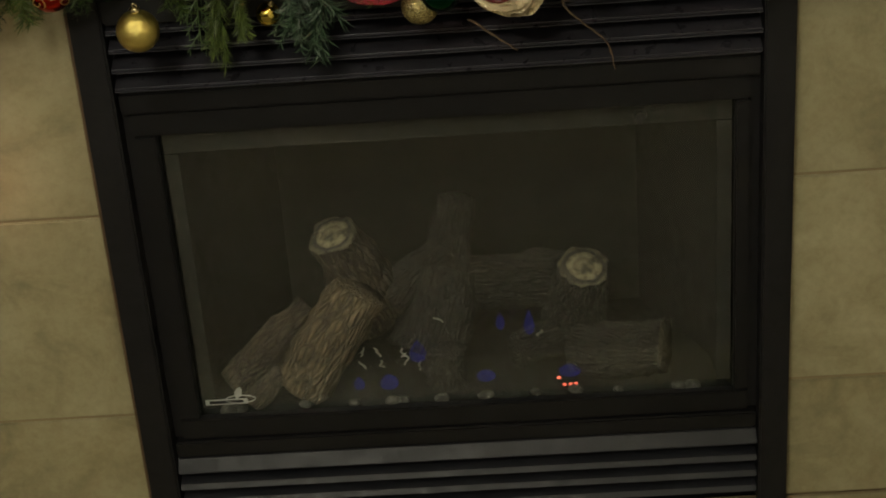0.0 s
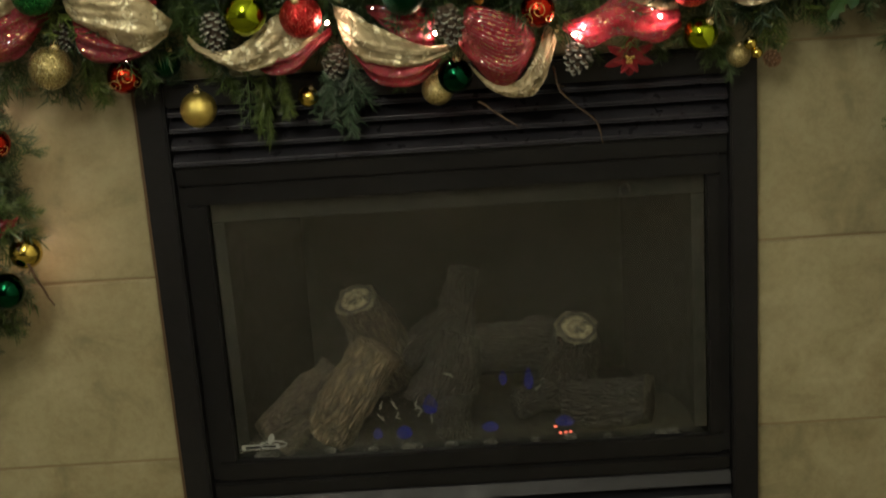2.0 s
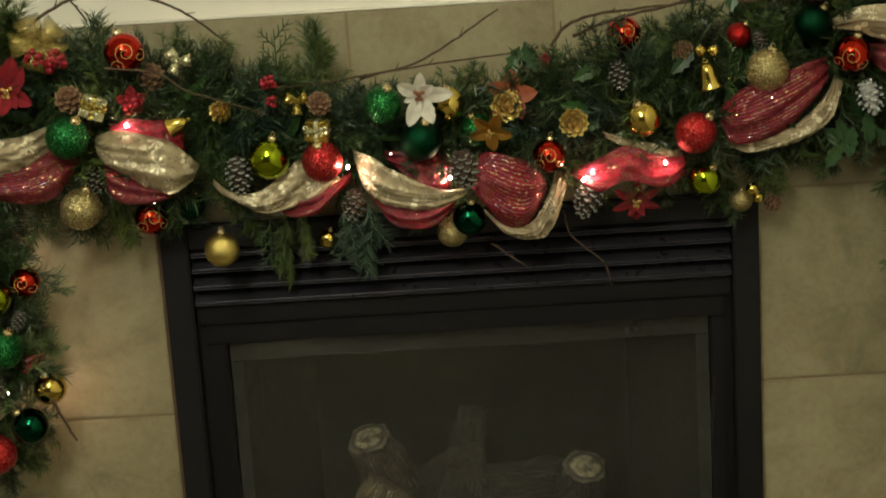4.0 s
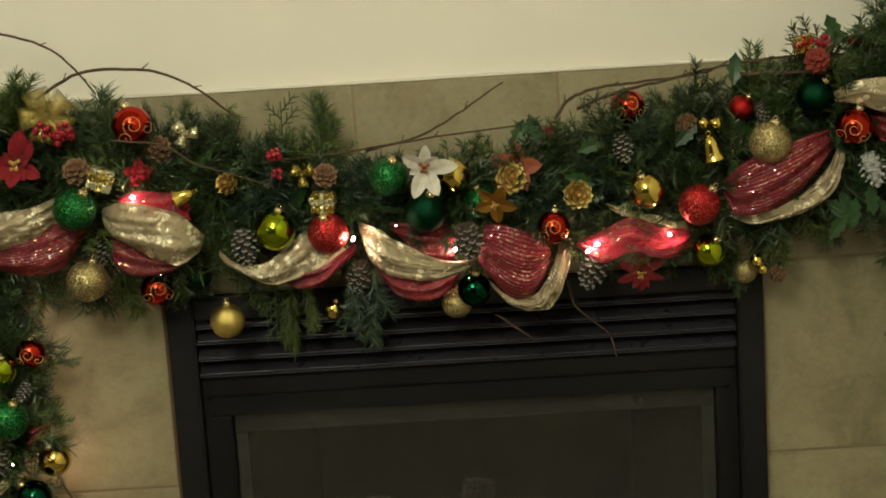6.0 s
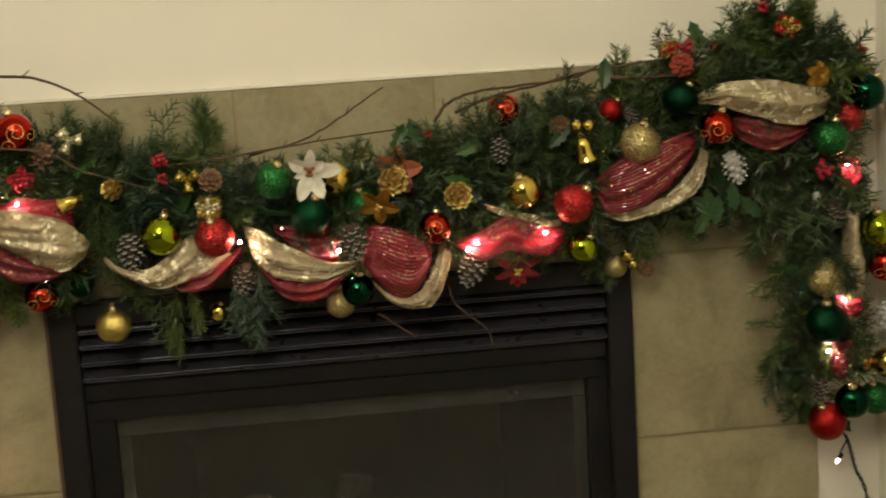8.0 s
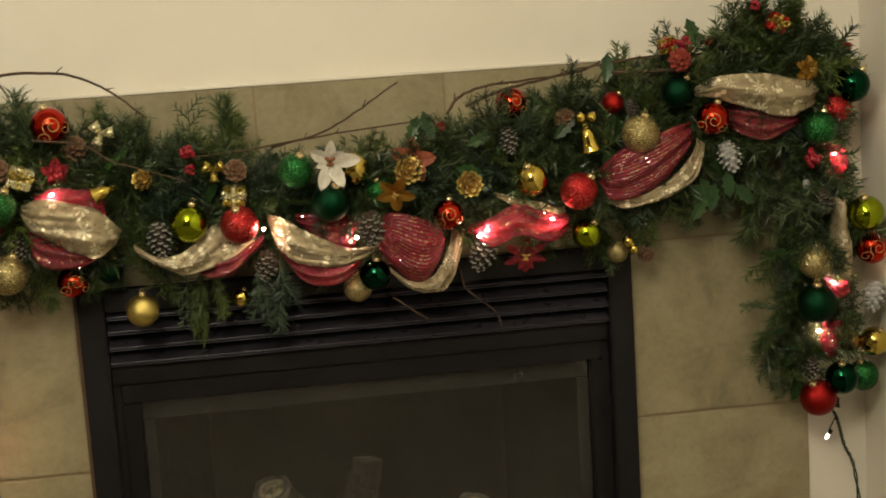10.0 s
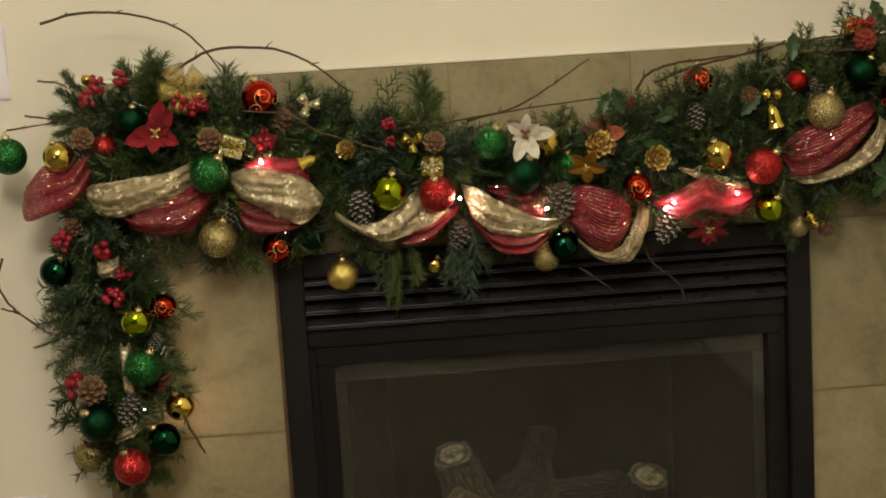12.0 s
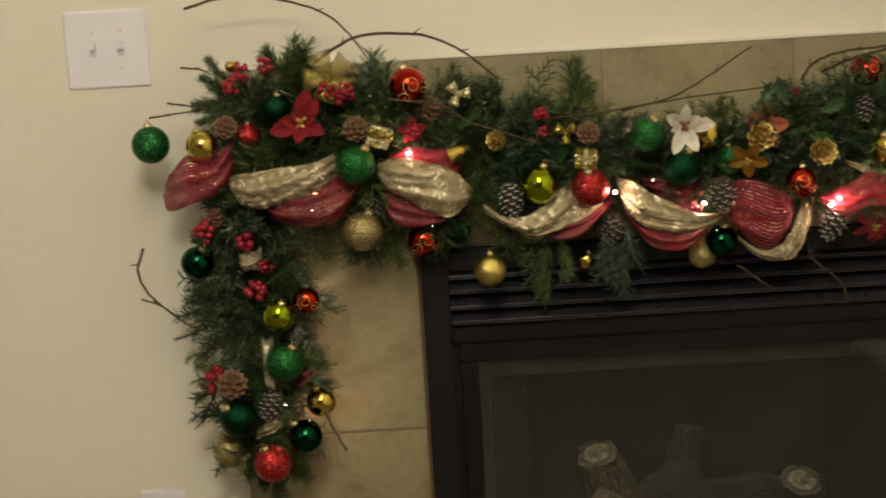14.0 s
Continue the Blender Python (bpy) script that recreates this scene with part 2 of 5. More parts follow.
part("kick_plate", box(TRIM + 0.002, FIRE_W - TRIM - 0.002, 0.02, 0.024, -0.009, 0.14), BLACK_MATT, FIRE)
part("vent_plate", box(TRIM + 0.002, FIRE_W - TRIM - 0.002, 0.02, 0.024, 0.655, FIRE_H - 0.03), BLACK_MATT, FIRE)

GX0, GX1, GZ0, GZ1 = 0.092, 0.866, 0.176, 0.618      # clear glass


def door_frame():
    """The glazed door: four bevelled rails round the pane."""
    rails = [(TRIM + 0.004, FIRE_W - TRIM - 0.004, 0.652, 0.682, -0.010), (TRIM + 0.004, FIRE_W - TRIM - 0.004, 0.116, 0.142, -0.010)]
    for x0, x1, z0, z1, y in rails:
        part("door_rail", box(x0, x1, y, 0.02, z0, z1, 0.003), BLACK, FIRE)
    x0, x1 = TRIM + 0.016, FIRE_W - TRIM - 0.016
    for a, b, c, d in ((x0, x1, GZ1, 0.651), (x0, x1, 0.143, GZ0), (x0, GX0, GZ0 + 0.001, GZ1 - 0.001), (GX1, x1, GZ0 + 0.001, GZ1 - 0.001)):
        part("door_rail", box(a, b, -0.004, 0.012, c, d, 0.002), BLACK, FIRE)
    for a, b in ((TRIM + 0.001, x0 - 0.001), (x1 + 0.001, FIRE_W - TRIM - 0.001)):
        part("door_gasket", box(a, b, 0.006, 0.02, 0.143, 0.651), BLACK_MATT, FIRE)


door_frame()
pane = part("glass_pane", box(GX0 - 0.004, GX1 + 0.004, 0.0125, 0.0165, GZ0 - 0.004, GZ1 + 0.004), GLASS, FIRE, "heat-resistant glass pane with a faint veil of glare in its colour")
pane.visible_shadow = False


LINER = metal_paint("grey_liner_steel", (0.0068, 0.0066, 0.0054), 0.85)


def firebox():
    x0, x1, z0, z1, d = 0.072, 0.886, 0.150, 0.640, 0.36
    xb0, xb1 = x0 + 0.12, x1 - 0.12
    outer = [(x0, 0.019), (xb0, d), (xb1, d), (x1, 0.019)]
    verts = [(x, y, z) for z in (z0, z1) for x, y in outer]
    faces = [(0, 1, 5, 4)[::-1], (1, 2, 6, 5)[::-1], (2, 3, 7, 6)[::-1], (0, 3, 2, 1)[::-1], (4, 5, 6, 7)[::-1]]
    me = mesh_from("firebox", verts, faces, FIREBOX)
    ob = put_part("firebox", me, FIRE)
    mod = ob.modifiers.new("thick", "SOLIDIFY")
    mod.thickness, mod.offset = 0.006, 1
    for a, b, c, e in ((0.092, 0.866, 0.580, 0.622), (0.092, 0.112, 0.178, 0.579), (0.845, 0.866, 0.178, 0.579)):
        part("liner_lip", box(a, b, 0.028, 0.032, c, e, 0.001, 1), LINER, FIRE)
    part("flue_baffle", box(0.16, 0.80, 0.06, 0.30, 0.606, 0.632, 0.004), FIREBOX, FIRE)


firebox()


bolt = bmesh.new()
bmesh.ops.create_cone(bolt, cap_ends=True, segments=14, radius1=0.009, radius2=0.007, depth=0.012)
bmesh.ops.rotate(bolt, verts=bolt.verts, matrix=Matrix.Rotation(math.pi / 2, 3, "X"))
bmesh.ops.translate(bolt, verts=bolt.verts, vec=(0.742, 0.023, 0.594))
part("latch_bolt", bolt, BLACK, FIRE)

# ---------------------------------------------------------------- materials of the decorations
def shiny(name, colour, rough=0.055, metallic=1.0):
    n = Nodes(name)
    n.colour(n.ramp(n.noise(3, 3), [(0.3, tuple(v * 0.9 for v in colour)), (0.7, colour)]))
    n.rough(n.ramp(n.noise(9, 4), [(0.35, (rough,) * 3), (0.8, (rough * 1.9,) * 3)]))
    n.set(metallic=metallic)
    return n.mat


def satin(name, colour, rough=0.36):
    n = Nodes(name)
    n.colour(n.ramp(n.noise(4, 4), [(0.3, tuple(v * 0.8 for v in colour)), (0.7, colour)]))
    n.set(metallic=0.95, roughness=rough)
    n.bump(n.noise(160, 3), 0.25, 0.004)
    return n.mat


def glitter(name, colour, spark, grain=54):
    """Coarse glitter glued on: every grain is a tilted flake."""
    n = Nodes(name)
    v = n.add("ShaderNodeTexVoronoi")
    v.inputs["Scale"].default_value = grain
    n.link(n.coord.outputs["Object"], v.inputs["Vector"])
    grey = n.add("ShaderNodeSeparateColor")
    n.link(v.outputs["Color"], grey.inputs[0])
    n.colour(n.ramp(grey.outputs[0], [(0.0, tuple(x * 0.62 for x in colour)), (0.55, colour), (0.86, colour), (1.0, spark)]))
    n.rough(n.ramp(grey.outputs[1], [(0.0, (0.18,) * 3), (1.0, (0.5,) * 3)]))
    n.set(metallic=0.8)
    tilt = n.add("ShaderNodeVectorMath", operation="MULTIPLY_ADD")
    n.link(v.outputs["Color"], tilt.inputs[0])
    tilt.inputs[1].default_value, tilt.inputs[2].default_value = (0.74, 0.74, 0.74), (-0.37, -0.37, -0.37)
    geo = n.add("ShaderNodeNewGeometry")
    add = n.add("ShaderNodeVectorMath", operation="ADD")
    n.link(geo.outputs["Normal"], add.inputs[0])
    n.link(tilt.outputs[0], add.inputs[1])
    norm = n.add("ShaderNodeVectorMath", operation="NORMALIZE")
    n.link(add.outputs[0], norm.inputs[0])
    n.link(norm.outputs[0], n.bsdf.inputs["Normal"])
    return n.mat


def leafy(name, dark, light, rough=0.5, scale=30, translucent=0.0):
    n = Nodes(name)
    geo = n.add("ShaderNodeNewGeometry")
    c = n.ramp(n.noise(scale, 4), [(0.3, dark), (0.7, light)])
    tone = n.ramp(geo.outputs["Random Per Island"], [(0, (0.55, 0.6, 0.55)), (1, (1.15, 1.1, 1.0))])
    tone2 = n.ramp(n.obinfo.outputs["Random"], [(0, (0.55, 0.60, 0.62)), (0.5, (1, 1, 1)), (1, (1.45, 1.18, 0.75))])
    n.colour(n.mix(1.0, n.mix(1.0, c, tone, "MULTIPLY"), tone2, "MULTIPLY"))
    n.set(roughness=rough)
    return n.mat


def cloth(name, dark, light, rough=0.75):
    n = Nodes(name)
    n.colour(n.ramp(n.noise(60, 4), [(0.3, dark), (0.7, light)]))
    n.set(roughness=rough)
    n.bsdf.inputs["Sheen Weight"].default_value = 0.08
    n.bsdf.inputs["Specular IOR Level"].default_value = 0.25
    n.bump(n.noise(500, 2), 0.3, 0.001)
    return n.mat


GOLD = shiny("polished_gold", (0.66, 0.50, 0.11))
LIME = shiny("polished_lime_green", (0.33, 0.42, 0.015))
BRONZE = shiny("polished_bronze", (0.32, 0.17, 0.06), 0.12)
GREEN_SHINY = shiny("polished_dark_green", (0.004, 0.045, 0.020))
RED_SHINY = shiny("polished_red", (0.46, 0.022, 0.010), 0.06)
GREEN_SATIN = satin("satin_dark_green", (0.003, 0.036, 0.014), 0.34)
GOLD_SATIN = satin("satin_gold", (0.64, 0.51, 0.15), 0.30)
RED_SATIN = satin("satin_red", (0.36, 0.014, 0.012))
GREEN_GLITTER = glitter("green_glitter", (0.008, 0.105, 0.022), (0.16, 0.60, 0.16))
GOLD_GLITTER = glitter("champagne_glitter", (0.36, 0.29, 0.12), (1.0, 0.9, 0.55))
RED_GLITTER = glitter("red_glitter", (0.40, 0.014, 0.016), (0.9, 0.25, 0.2))
GOLD_LINE = glitter("gold_glitter_line", (0.75, 0.52, 0.17), (1.0, 0.9, 0.5), 400)
CAP_METAL = shiny("gold_cap_metal", (0.75, 0.62, 0.35), 0.2)
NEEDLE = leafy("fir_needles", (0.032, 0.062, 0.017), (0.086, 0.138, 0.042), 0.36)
# darker copy of the fir needles: shade inside the garland put into the colour
NEEDLE_SHADED = leafy("shaded_inner_needles", (0.017, 0.034, 0.011), (0.045, 0.078, 0.024), 0.38)
NEEDLE_BLUE = leafy("blue_green_needles", (0.020, 0.048, 0.028), (0.062, 0.108, 0.066))
CEDAR = leafy("cedar_scales", (0.026, 0.056, 0.015), (0.062, 0.105, 0.034))
HOLLY = leafy("holly_leaf_cloth", (0.011, 0.045, 0.013), (0.032, 0.092, 0.028), 0.4)
TWIG = cloth("brown_twig_bark", (0.040, 0.024, 0.013), (0.10, 0.062, 0.035), 0.8)
WIRE = metal_paint("dark_green_wire", (0.012, 0.022, 0.012), 0.5)
CONE_BROWN = cloth("brown_cone_scale", (0.075, 0.034, 0.016), (0.17, 0.085, 0.042))
CONE_TIP = cloth("pale_cone_tip", (0.15, 0.085, 0.045), (0.27, 0.17, 0.10))
CONE_DARK = cloth("dark_cone_scale", (0.024, 0.016, 0.011), (0.060, 0.038, 0.025))
FROST = cloth("white_frost_tip", (0.13, 0.13, 0.115), (0.34, 0.34, 0.31))
WHITE_CONE = cloth("white_painted_cone", (0.30, 0.30, 0.28), (0.58, 0.58, 0.55))
CONE_RED = cloth("red_brown_cone_scale", (0.17, 0.022, 0.016), (0.30, 0.05, 0.032))
BERRY = shiny("red_berry_lacquer", (0.27, 0.008, 0.020), 0.25, 0.1)
VELVET = cloth("red_velvet_petal", (0.10, 0.004, 0.008), (0.26, 0.009, 0.016))
WHITE_SILK = cloth("white_silk_petal", (0.48, 0.45, 0.38), (0.70, 0.67, 0.58))
GOLD_FOIL = glitter("gold_foil", (0.38, 0.28, 0.05), (0.95, 0.85, 0.35), 260)
CREAM_FOIL = glitter("cream_foil", (0.62, 0.58, 0.36), (1.0, 1.0, 0.75), 260)
RED_FOIL = glitter("red_foil", (0.50, 0.03, 0.02), (1.0, 0.4, 0.3), 260)
COPPER_LEAF = cloth("copper_brown_leaf", (0.17, 0.035, 0.016), (0.30, 0.085, 0.035), 0.5)
GOLD_LEAF = satin("gold_painted_leaf", (0.42, 0.23, 0.04), 0.4)


def ribbon_red():
    """Sheer red ribbon with fine glittering lines along it."""
    n = Nodes("sheer_red_ribbon")
    uv = n.add("ShaderNodeUVMap")
    sep = n.add("ShaderNodeSeparateXYZ")
    n.link(uv.outputs[0], sep.inputs[0])
    lines = n.maths("FRACT", n.maths("MULTIPLY", sep.outputs[1], 17.0))
    line = n.maths("LESS_THAN", n.maths("ABSOLUTE", n.maths("SUBTRACT", lines, 0.5)), 0.26)
    v = n.add("ShaderNodeTexVoronoi")
    v.inputs["Scale"].default_value = 320
    n.link(n.coord.outputs["Object"], v.inputs["Vector"])
    grey = n.add("ShaderNodeSeparateColor")
    n.link(v.outputs["Color"], grey.inputs[0])
    spark = n.maths("GREATER_THAN", grey.outputs[0], 0.60)
    fac = n.maths("MULTIPLY", line, spark)
    tint = n.ramp(grey.outputs[1], [(0.0, (1.0, 0.45, 0.22)), (0.35, (1.0, 0.82, 0.40)), (0.7, (0.95, 0.55, 0.60)), (1.0, (0.55, 0.52, 1.0))])
    base = n.ramp(n.noise(38, 4), [(0.3, (0.21, 0.010, 0.026)), (0.7, (0.34, 0.024, 0.048))])
    thread = n.maths("LESS_THAN", n.maths("ABSOLUTE", n.maths("SUBTRACT", lines, 0.5)), 0.12)
    n.colour(n.mix(fac, n.mix(n.maths("MULTIPLY", thread, 0.42), base, (0.60, 0.36, 0.46)), tint))
    n.link(n.maths("MULTIPLY", fac, 0.85), n.bsdf.inputs["Metallic"])
    n.bsdf.inputs["Specular IOR Level"].default_value = 0.3
    n.link(n.maths("SUBTRACT", 0.52, n.maths("MULTIPLY", fac, 0.34)), n.bsdf.inputs["Roughness"])
    tilt = n.add("ShaderNodeVectorMath", operation="MULTIPLY_ADD")
    n.link(v.outputs["Color"], tilt.inputs[0])
    tilt.inputs[1].default_value, tilt.inputs[2].default_value = (0.8, 0.8, 0.8), (-0.4, -0.4, -0.4)
    part_tilt = n.add("ShaderNodeVectorMath", operation="SCALE")
    n.link(tilt.outputs[0], part_tilt.inputs[0])
    n.link(n.maths("ADD", n.maths("MULTIPLY", fac, 0.9), 0.08), part_tilt.inputs["Scale"])
    geo = n.add("ShaderNodeNewGeometry")
    add = n.add("ShaderNodeVectorMath", operation="ADD")
    n.link(geo.outputs["Normal"], add.inputs[0])
    n.link(part_tilt.outputs[0], add.inputs[1])
    norm = n.add("ShaderNodeVectorMath", operation="NORMALIZE")
    n.link(add.outputs[0], norm.inputs[0])
    n.link(norm.outputs[0], n.bsdf.inputs["Normal"])
    thin = n.add("ShaderNodeBsdfTranslucent")
    thin.inputs[0].default_value = (0.70, 0.065, 0.12, 1)
    mix = n.add("ShaderNodeMixShader")
    mix.inputs[0].default_value = 0.42
    n.link(n.bsdf.outputs[0], mix.inputs[1])
    n.link(thin.outputs[0], mix.inputs[2])
    mesh_gap = n.add("ShaderNodeBsdfTransparent")
    sheer = n.add("ShaderNodeMixShader")
    sheer.inputs[0].default_value = 0.30
    n.link(mix.outputs[0], sheer.inputs[1])
    n.link(mesh_gap.outputs[0], sheer.inputs[2])
    n.link(sheer.outputs[0], n.tree.nodes["Material Output"].inputs["Surface"])
    return n.mat


def ribbon_cream():
    """Champagne satin ribbon with a woven metallic print of star flowers and leaves."""
    n = Nodes("champagne_ribbon")
    flat = n.add("ShaderNodeVectorMath", operation="MULTIPLY")
    n.link(n.coord.outputs["Object"], flat.inputs[0])
    flat.inputs[1].default_value = (1, 0, 1)

    def stamp(scale, petals, size, offset):
        """A rosette in each cell, its petals drawn by the angle round the cell's point."""
        place = n.add("ShaderNodeVectorMath", operation="ADD")
        n.link(flat.outputs[0], place.inputs[0])
        place.inputs[1].default_value = (offset, 0, offset * 0.7)
        v = n.add("ShaderNodeTexVoronoi")
        v.inputs["Scale"].default_value, v.inputs["Randomness"].default_value = scale, 0.7
        n.link(place.outputs[0], v.inputs["Vector"])
        arm = n.add("ShaderNodeVectorMath", operation="SUBTRACT")
        n.link(place.outputs[0], arm.inputs[0])
        n.link(v.outputs["Position"], arm.inputs[1])
        sep = n.add("ShaderNodeSeparateXYZ")
        n.link(arm.outputs[0], sep.inputs[0])
        tone = n.add("ShaderNodeSeparateColor")
        n.link(v.outputs["Color"], tone.inputs[0])
        angle = n.maths("ADD", n.maths("ARCTAN2", sep.outputs[2], sep.outputs[0]), n.maths("MULTIPLY", tone.outputs[0], 6.283))
        lobe = n.maths("ABSOLUTE", n.maths("COSINE", n.maths("MULTIPLY", angle, petals / 2)))
        reach = n.maths("MULTIPLY", n.maths("ADD", n.maths("MULTIPLY", lobe, 0.85), 0.15), size)
        return n.maths("MULTIPLY", n.maths("LESS_THAN", n.maths("MULTIPLY", v.outputs["Distance"], 1.0), reach), n.maths("GREATER_THAN", tone.outputs[1], 0.22))

    mask = n.maths("MAXIMUM", stamp(27, 7, 0.42, 0.0), stamp(52, 2, 0.50, 0.31))
    base = n.ramp(n.noise(24, 5), [(0.3, (0.31, 0.25, 0.15)), (0.7, (0.41, 0.335, 0.205))])
    n.colour(n.mix(mask, base, (0.74, 0.67, 0.48)))
    n.link(n.maths("ADD", n.maths("MULTIPLY", mask, 0.10), 0.30), n.bsdf.inputs["Metallic"])
    n.rough(n.ramp(n.noise(45, 4), [(0.3, (0.22,) * 3), (0.7, (0.42,) * 3)]))
    n.bump(n.maths("ABSOLUTE", n.maths("SUBTRACT", n.noise(46, 3, 0.5, distortion=1.0), 0.5)), 0.8, 0.009)
    return n.mat


RIBBON_RED, RIBBON_CREAM = ribbon_red(), ribbon_cream()


def bulb_glow(name, colour, strength):
    n = Nodes(name)
    n.bsdf.inputs["Emission Color"].default_value = (*colour, 1)
    n.bsdf.inputs["Emission Strength"].default_value = strength
    n.bsdf.inputs["Base Color"].default_value = (*colour, 1)
    return n.mat


BULB = bulb_glow("warm_fairy_bulb", (1.0, 0.64, 0.47), 640)
BULB_DIM = bulb_glow("white_fairy_bulb", (1.0, 0.72, 0.68), 7)


# ---------------------------------------------------------------- small geometry
def tube(points, radius, sides=6, taper=1.0, closed=False):
    """Vertices and faces of a round rod along points; the end radius is taper times the first."""
    pts = [Vector(p) for p in points]
    verts, faces, k = [], [], len(pts)
    for i, p in enumerate(pts):
        d = (pts[min(i + 1, k - 1)] - pts[max(i - 1, 0)]).normalized()
        a = d.cross(Vector((0, 1, 0)) if abs(d.y) < 0.9 else Vector((1, 0, 0))).normalized()
        b = d.cross(a)
        r = radius * (1 + (taper - 1) * i / max(1, k - 1))
        verts += [p + (a * math.cos(q) + b * math.sin(q)) * r for q in (2 * math.pi * j / sides for j in range(sides))]
    for i in range(k - 1):
        for j in range(sides):
            a, b = i * sides + j, i * sides + (j + 1) % sides
            faces.append((a, b, b + sides, a + sides))
    faces += [tuple(range(sides))[::-1], tuple(range((k - 1) * sides, k * sides))]
    return verts, faces


def smooth_line(points, steps=5):
    """Catmull-Rom through a few points."""
    p = [Vector(q) for q in points]
    p = [p[0] * 2 - p[1]] + p + [p[-1] * 2 - p[-2]]
    out = []
    for i in range(1, len(p) - 2):
        for j in range(steps):
            t = j / steps
            out.append(0.5 * (2 * p[i] + (p[i + 1] - p[i - 1]) * t + (2 * p[i - 1] - 5 * p[i] + 4 * p[i + 1] - p[i + 2]) * t * t + (3 * p[i] - p[i - 1] - 3 * p[i + 1] + p[i + 2]) * t ** 3))
    return out + [p[-2]]


def join(pieces):
    verts, faces = [], []
    for v, f in pieces:
        o = len(verts)
        verts += list(v)
        faces += [tuple(i + o for i in q) for q in f]
    return verts, faces


def lathe(profile, sides=24):
    verts = [(r * math.cos(a), r * math.sin(a), z) for r, z in profile for a in (2 * math.pi * j / sides for j in range(sides))]
    faces = [(i * sides + j, i * sides + (j + 1) % sides, (i + 1) * sides + (j + 1) % sides, (i + 1) * sides + j) for i in range(len(profile) - 1) for j in range(sides)]
    return verts, faces + [tuple(range(sides))[::-1], tuple(range((len(profile) - 1) * sides, len(profile) * sides))]


def ball_data(radius, rings=8, sides=12):
    prof = [(max(1e-4, radius * math.sin(math.pi * i / rings)), -radius * math.cos(math.pi * i / rings)) for i in range(rings + 1)]
    return lathe(prof, sides)


def moved(data, m):
    return [m @ Vector(v) for v in data[0]], data[1]


# ---------------------------------------------------------------- tree balls
BALL_KINDS = {
    "green_glitter": (GREEN_GLITTER, "green glitter christmas ball hung in the garland", 1),
    "gold_glitter": (GOLD_GLITTER, "champagne gold glitter christmas ball in the garland", 1),
    "red_glitter": (RED_GLITTER, "red glitter christmas ball hung in the garland", 1),
    "gold": (GOLD, "shiny mirror gold christmas ball in the garland", 0),
    "gold_satin": (GOLD_SATIN, "satin gold christmas ball hanging below the garland", 0),
    "lime": (LIME, "shiny lime green christmas ball in the garland", 0),
    "green_shiny": (GREEN_SHINY, "shiny dark green christmas ball in the garland", 0),
    "green_satin": (GREEN_SATIN, "matt dark green christmas ball in the garland", 0),
    "red_satin": (RED_SATIN, "matt red christmas ball in the garland", 0),
    "bronze": (BRONZE, "small shiny bronze christmas ball in the garland", 0),
    "swirl": (RED_SHINY, "shiny red christmas ball with gold glitter swirls", 0),
}
BALL_MESH = {k: mesh_from("ball", *ball_data(0.5, 20, 36), mat, True) for k, (mat, _, _) in BALL_KINDS.items()}
CAP_MESH = mesh_from("cap", *lathe([(0.11, 0.475), (0.125, 0.48), (0.118, 0.50), (0.12, 0.56), (0.10, 0.585), (0.02, 0.59)], 16), CAP_METAL, True)
LOOP_MESH = mesh_from("hanging_loop", *tube([(0.05 * math.cos(a), 0, 0.63 + 0.05 * math.sin(a)) for a in np.linspace(0, 2 * math.pi, 11)], 0.012, 5), CAP_METAL, True)


def swirl_mesh():
    pieces = []
    for cx, cz, turns, size, flip in ((0.02, 0.05, 1.5, 0.26, 1), (-0.30, -0.22, 1.2, 0.18, -1), (0.33, -0.15, 1.1, 0.17, 1)):
        pts = []
        for i in range(30):
            a = flip * turns * 2 * math.pi * i / 29 + 0.6
            r = size * (0.22 + 0.78 * i / 29)
            x, z = cx + r * math.cos(a), cz + r * math.sin(a)
            x, z = max(-0.47, min(0.47, x)), max(-0.47, min(0.47, z))
            h = math.hypot(x, z)
            if h > 0.47:
                x, z = x * 0.47 / h, z * 0.47 / h
            pts.append((x, -math.sqrt(0.252 - x * x - z * z), z))
        pieces.append(tube(pts, 0.012, 5))
    return [mesh_from("glitter_swirl", *p, GOLD_LINE, True) for p in pieces]


SWIRL_MESH = swirl_mesh()


def christmas_ball(x, y, z, d, kind, upright=False):
    label = BALL_KINDS[kind][1]
    if d < 0.03:
        label = {"gold": "tiny shiny gold ball tucked in the garland", "red_satin": "tiny red ball on a pick in the garland"}[kind]
    ob = thing("christmas_ball", (x, y, z), label, "christmas ball", "balls on the garland")
    turn = (random.uniform(-0.15, 0.1), random.uniform(-0.15, 0.15), random.uniform(-0.5, 0.5)) if upright else (random.uniform(0.1, 0.6), random.uniform(-0.6, 0.6), random.uniform(-0.6, 0.6))
    if kind == "swirl":
        turn = (random.uniform(-0.2, 0.2), random.uniform(-0.5, 0.5), random.uniform(-0.3, 0.3))
    ob.rotation_euler = turn
    ob.scale = (d, d, d)
    put_part("ball", BALL_MESH[kind], ob)
    cap = put_part("cap", CAP_MESH, ob, None, "gold metal cap")
    put_part("hanging_loop", LOOP_MESH, cap)
    if kind == "swirl":
        for me in SWIRL_MESH:
            put_part("glitter_swirl", me, ob, None, "raised gold glitter swirl")
    return ob


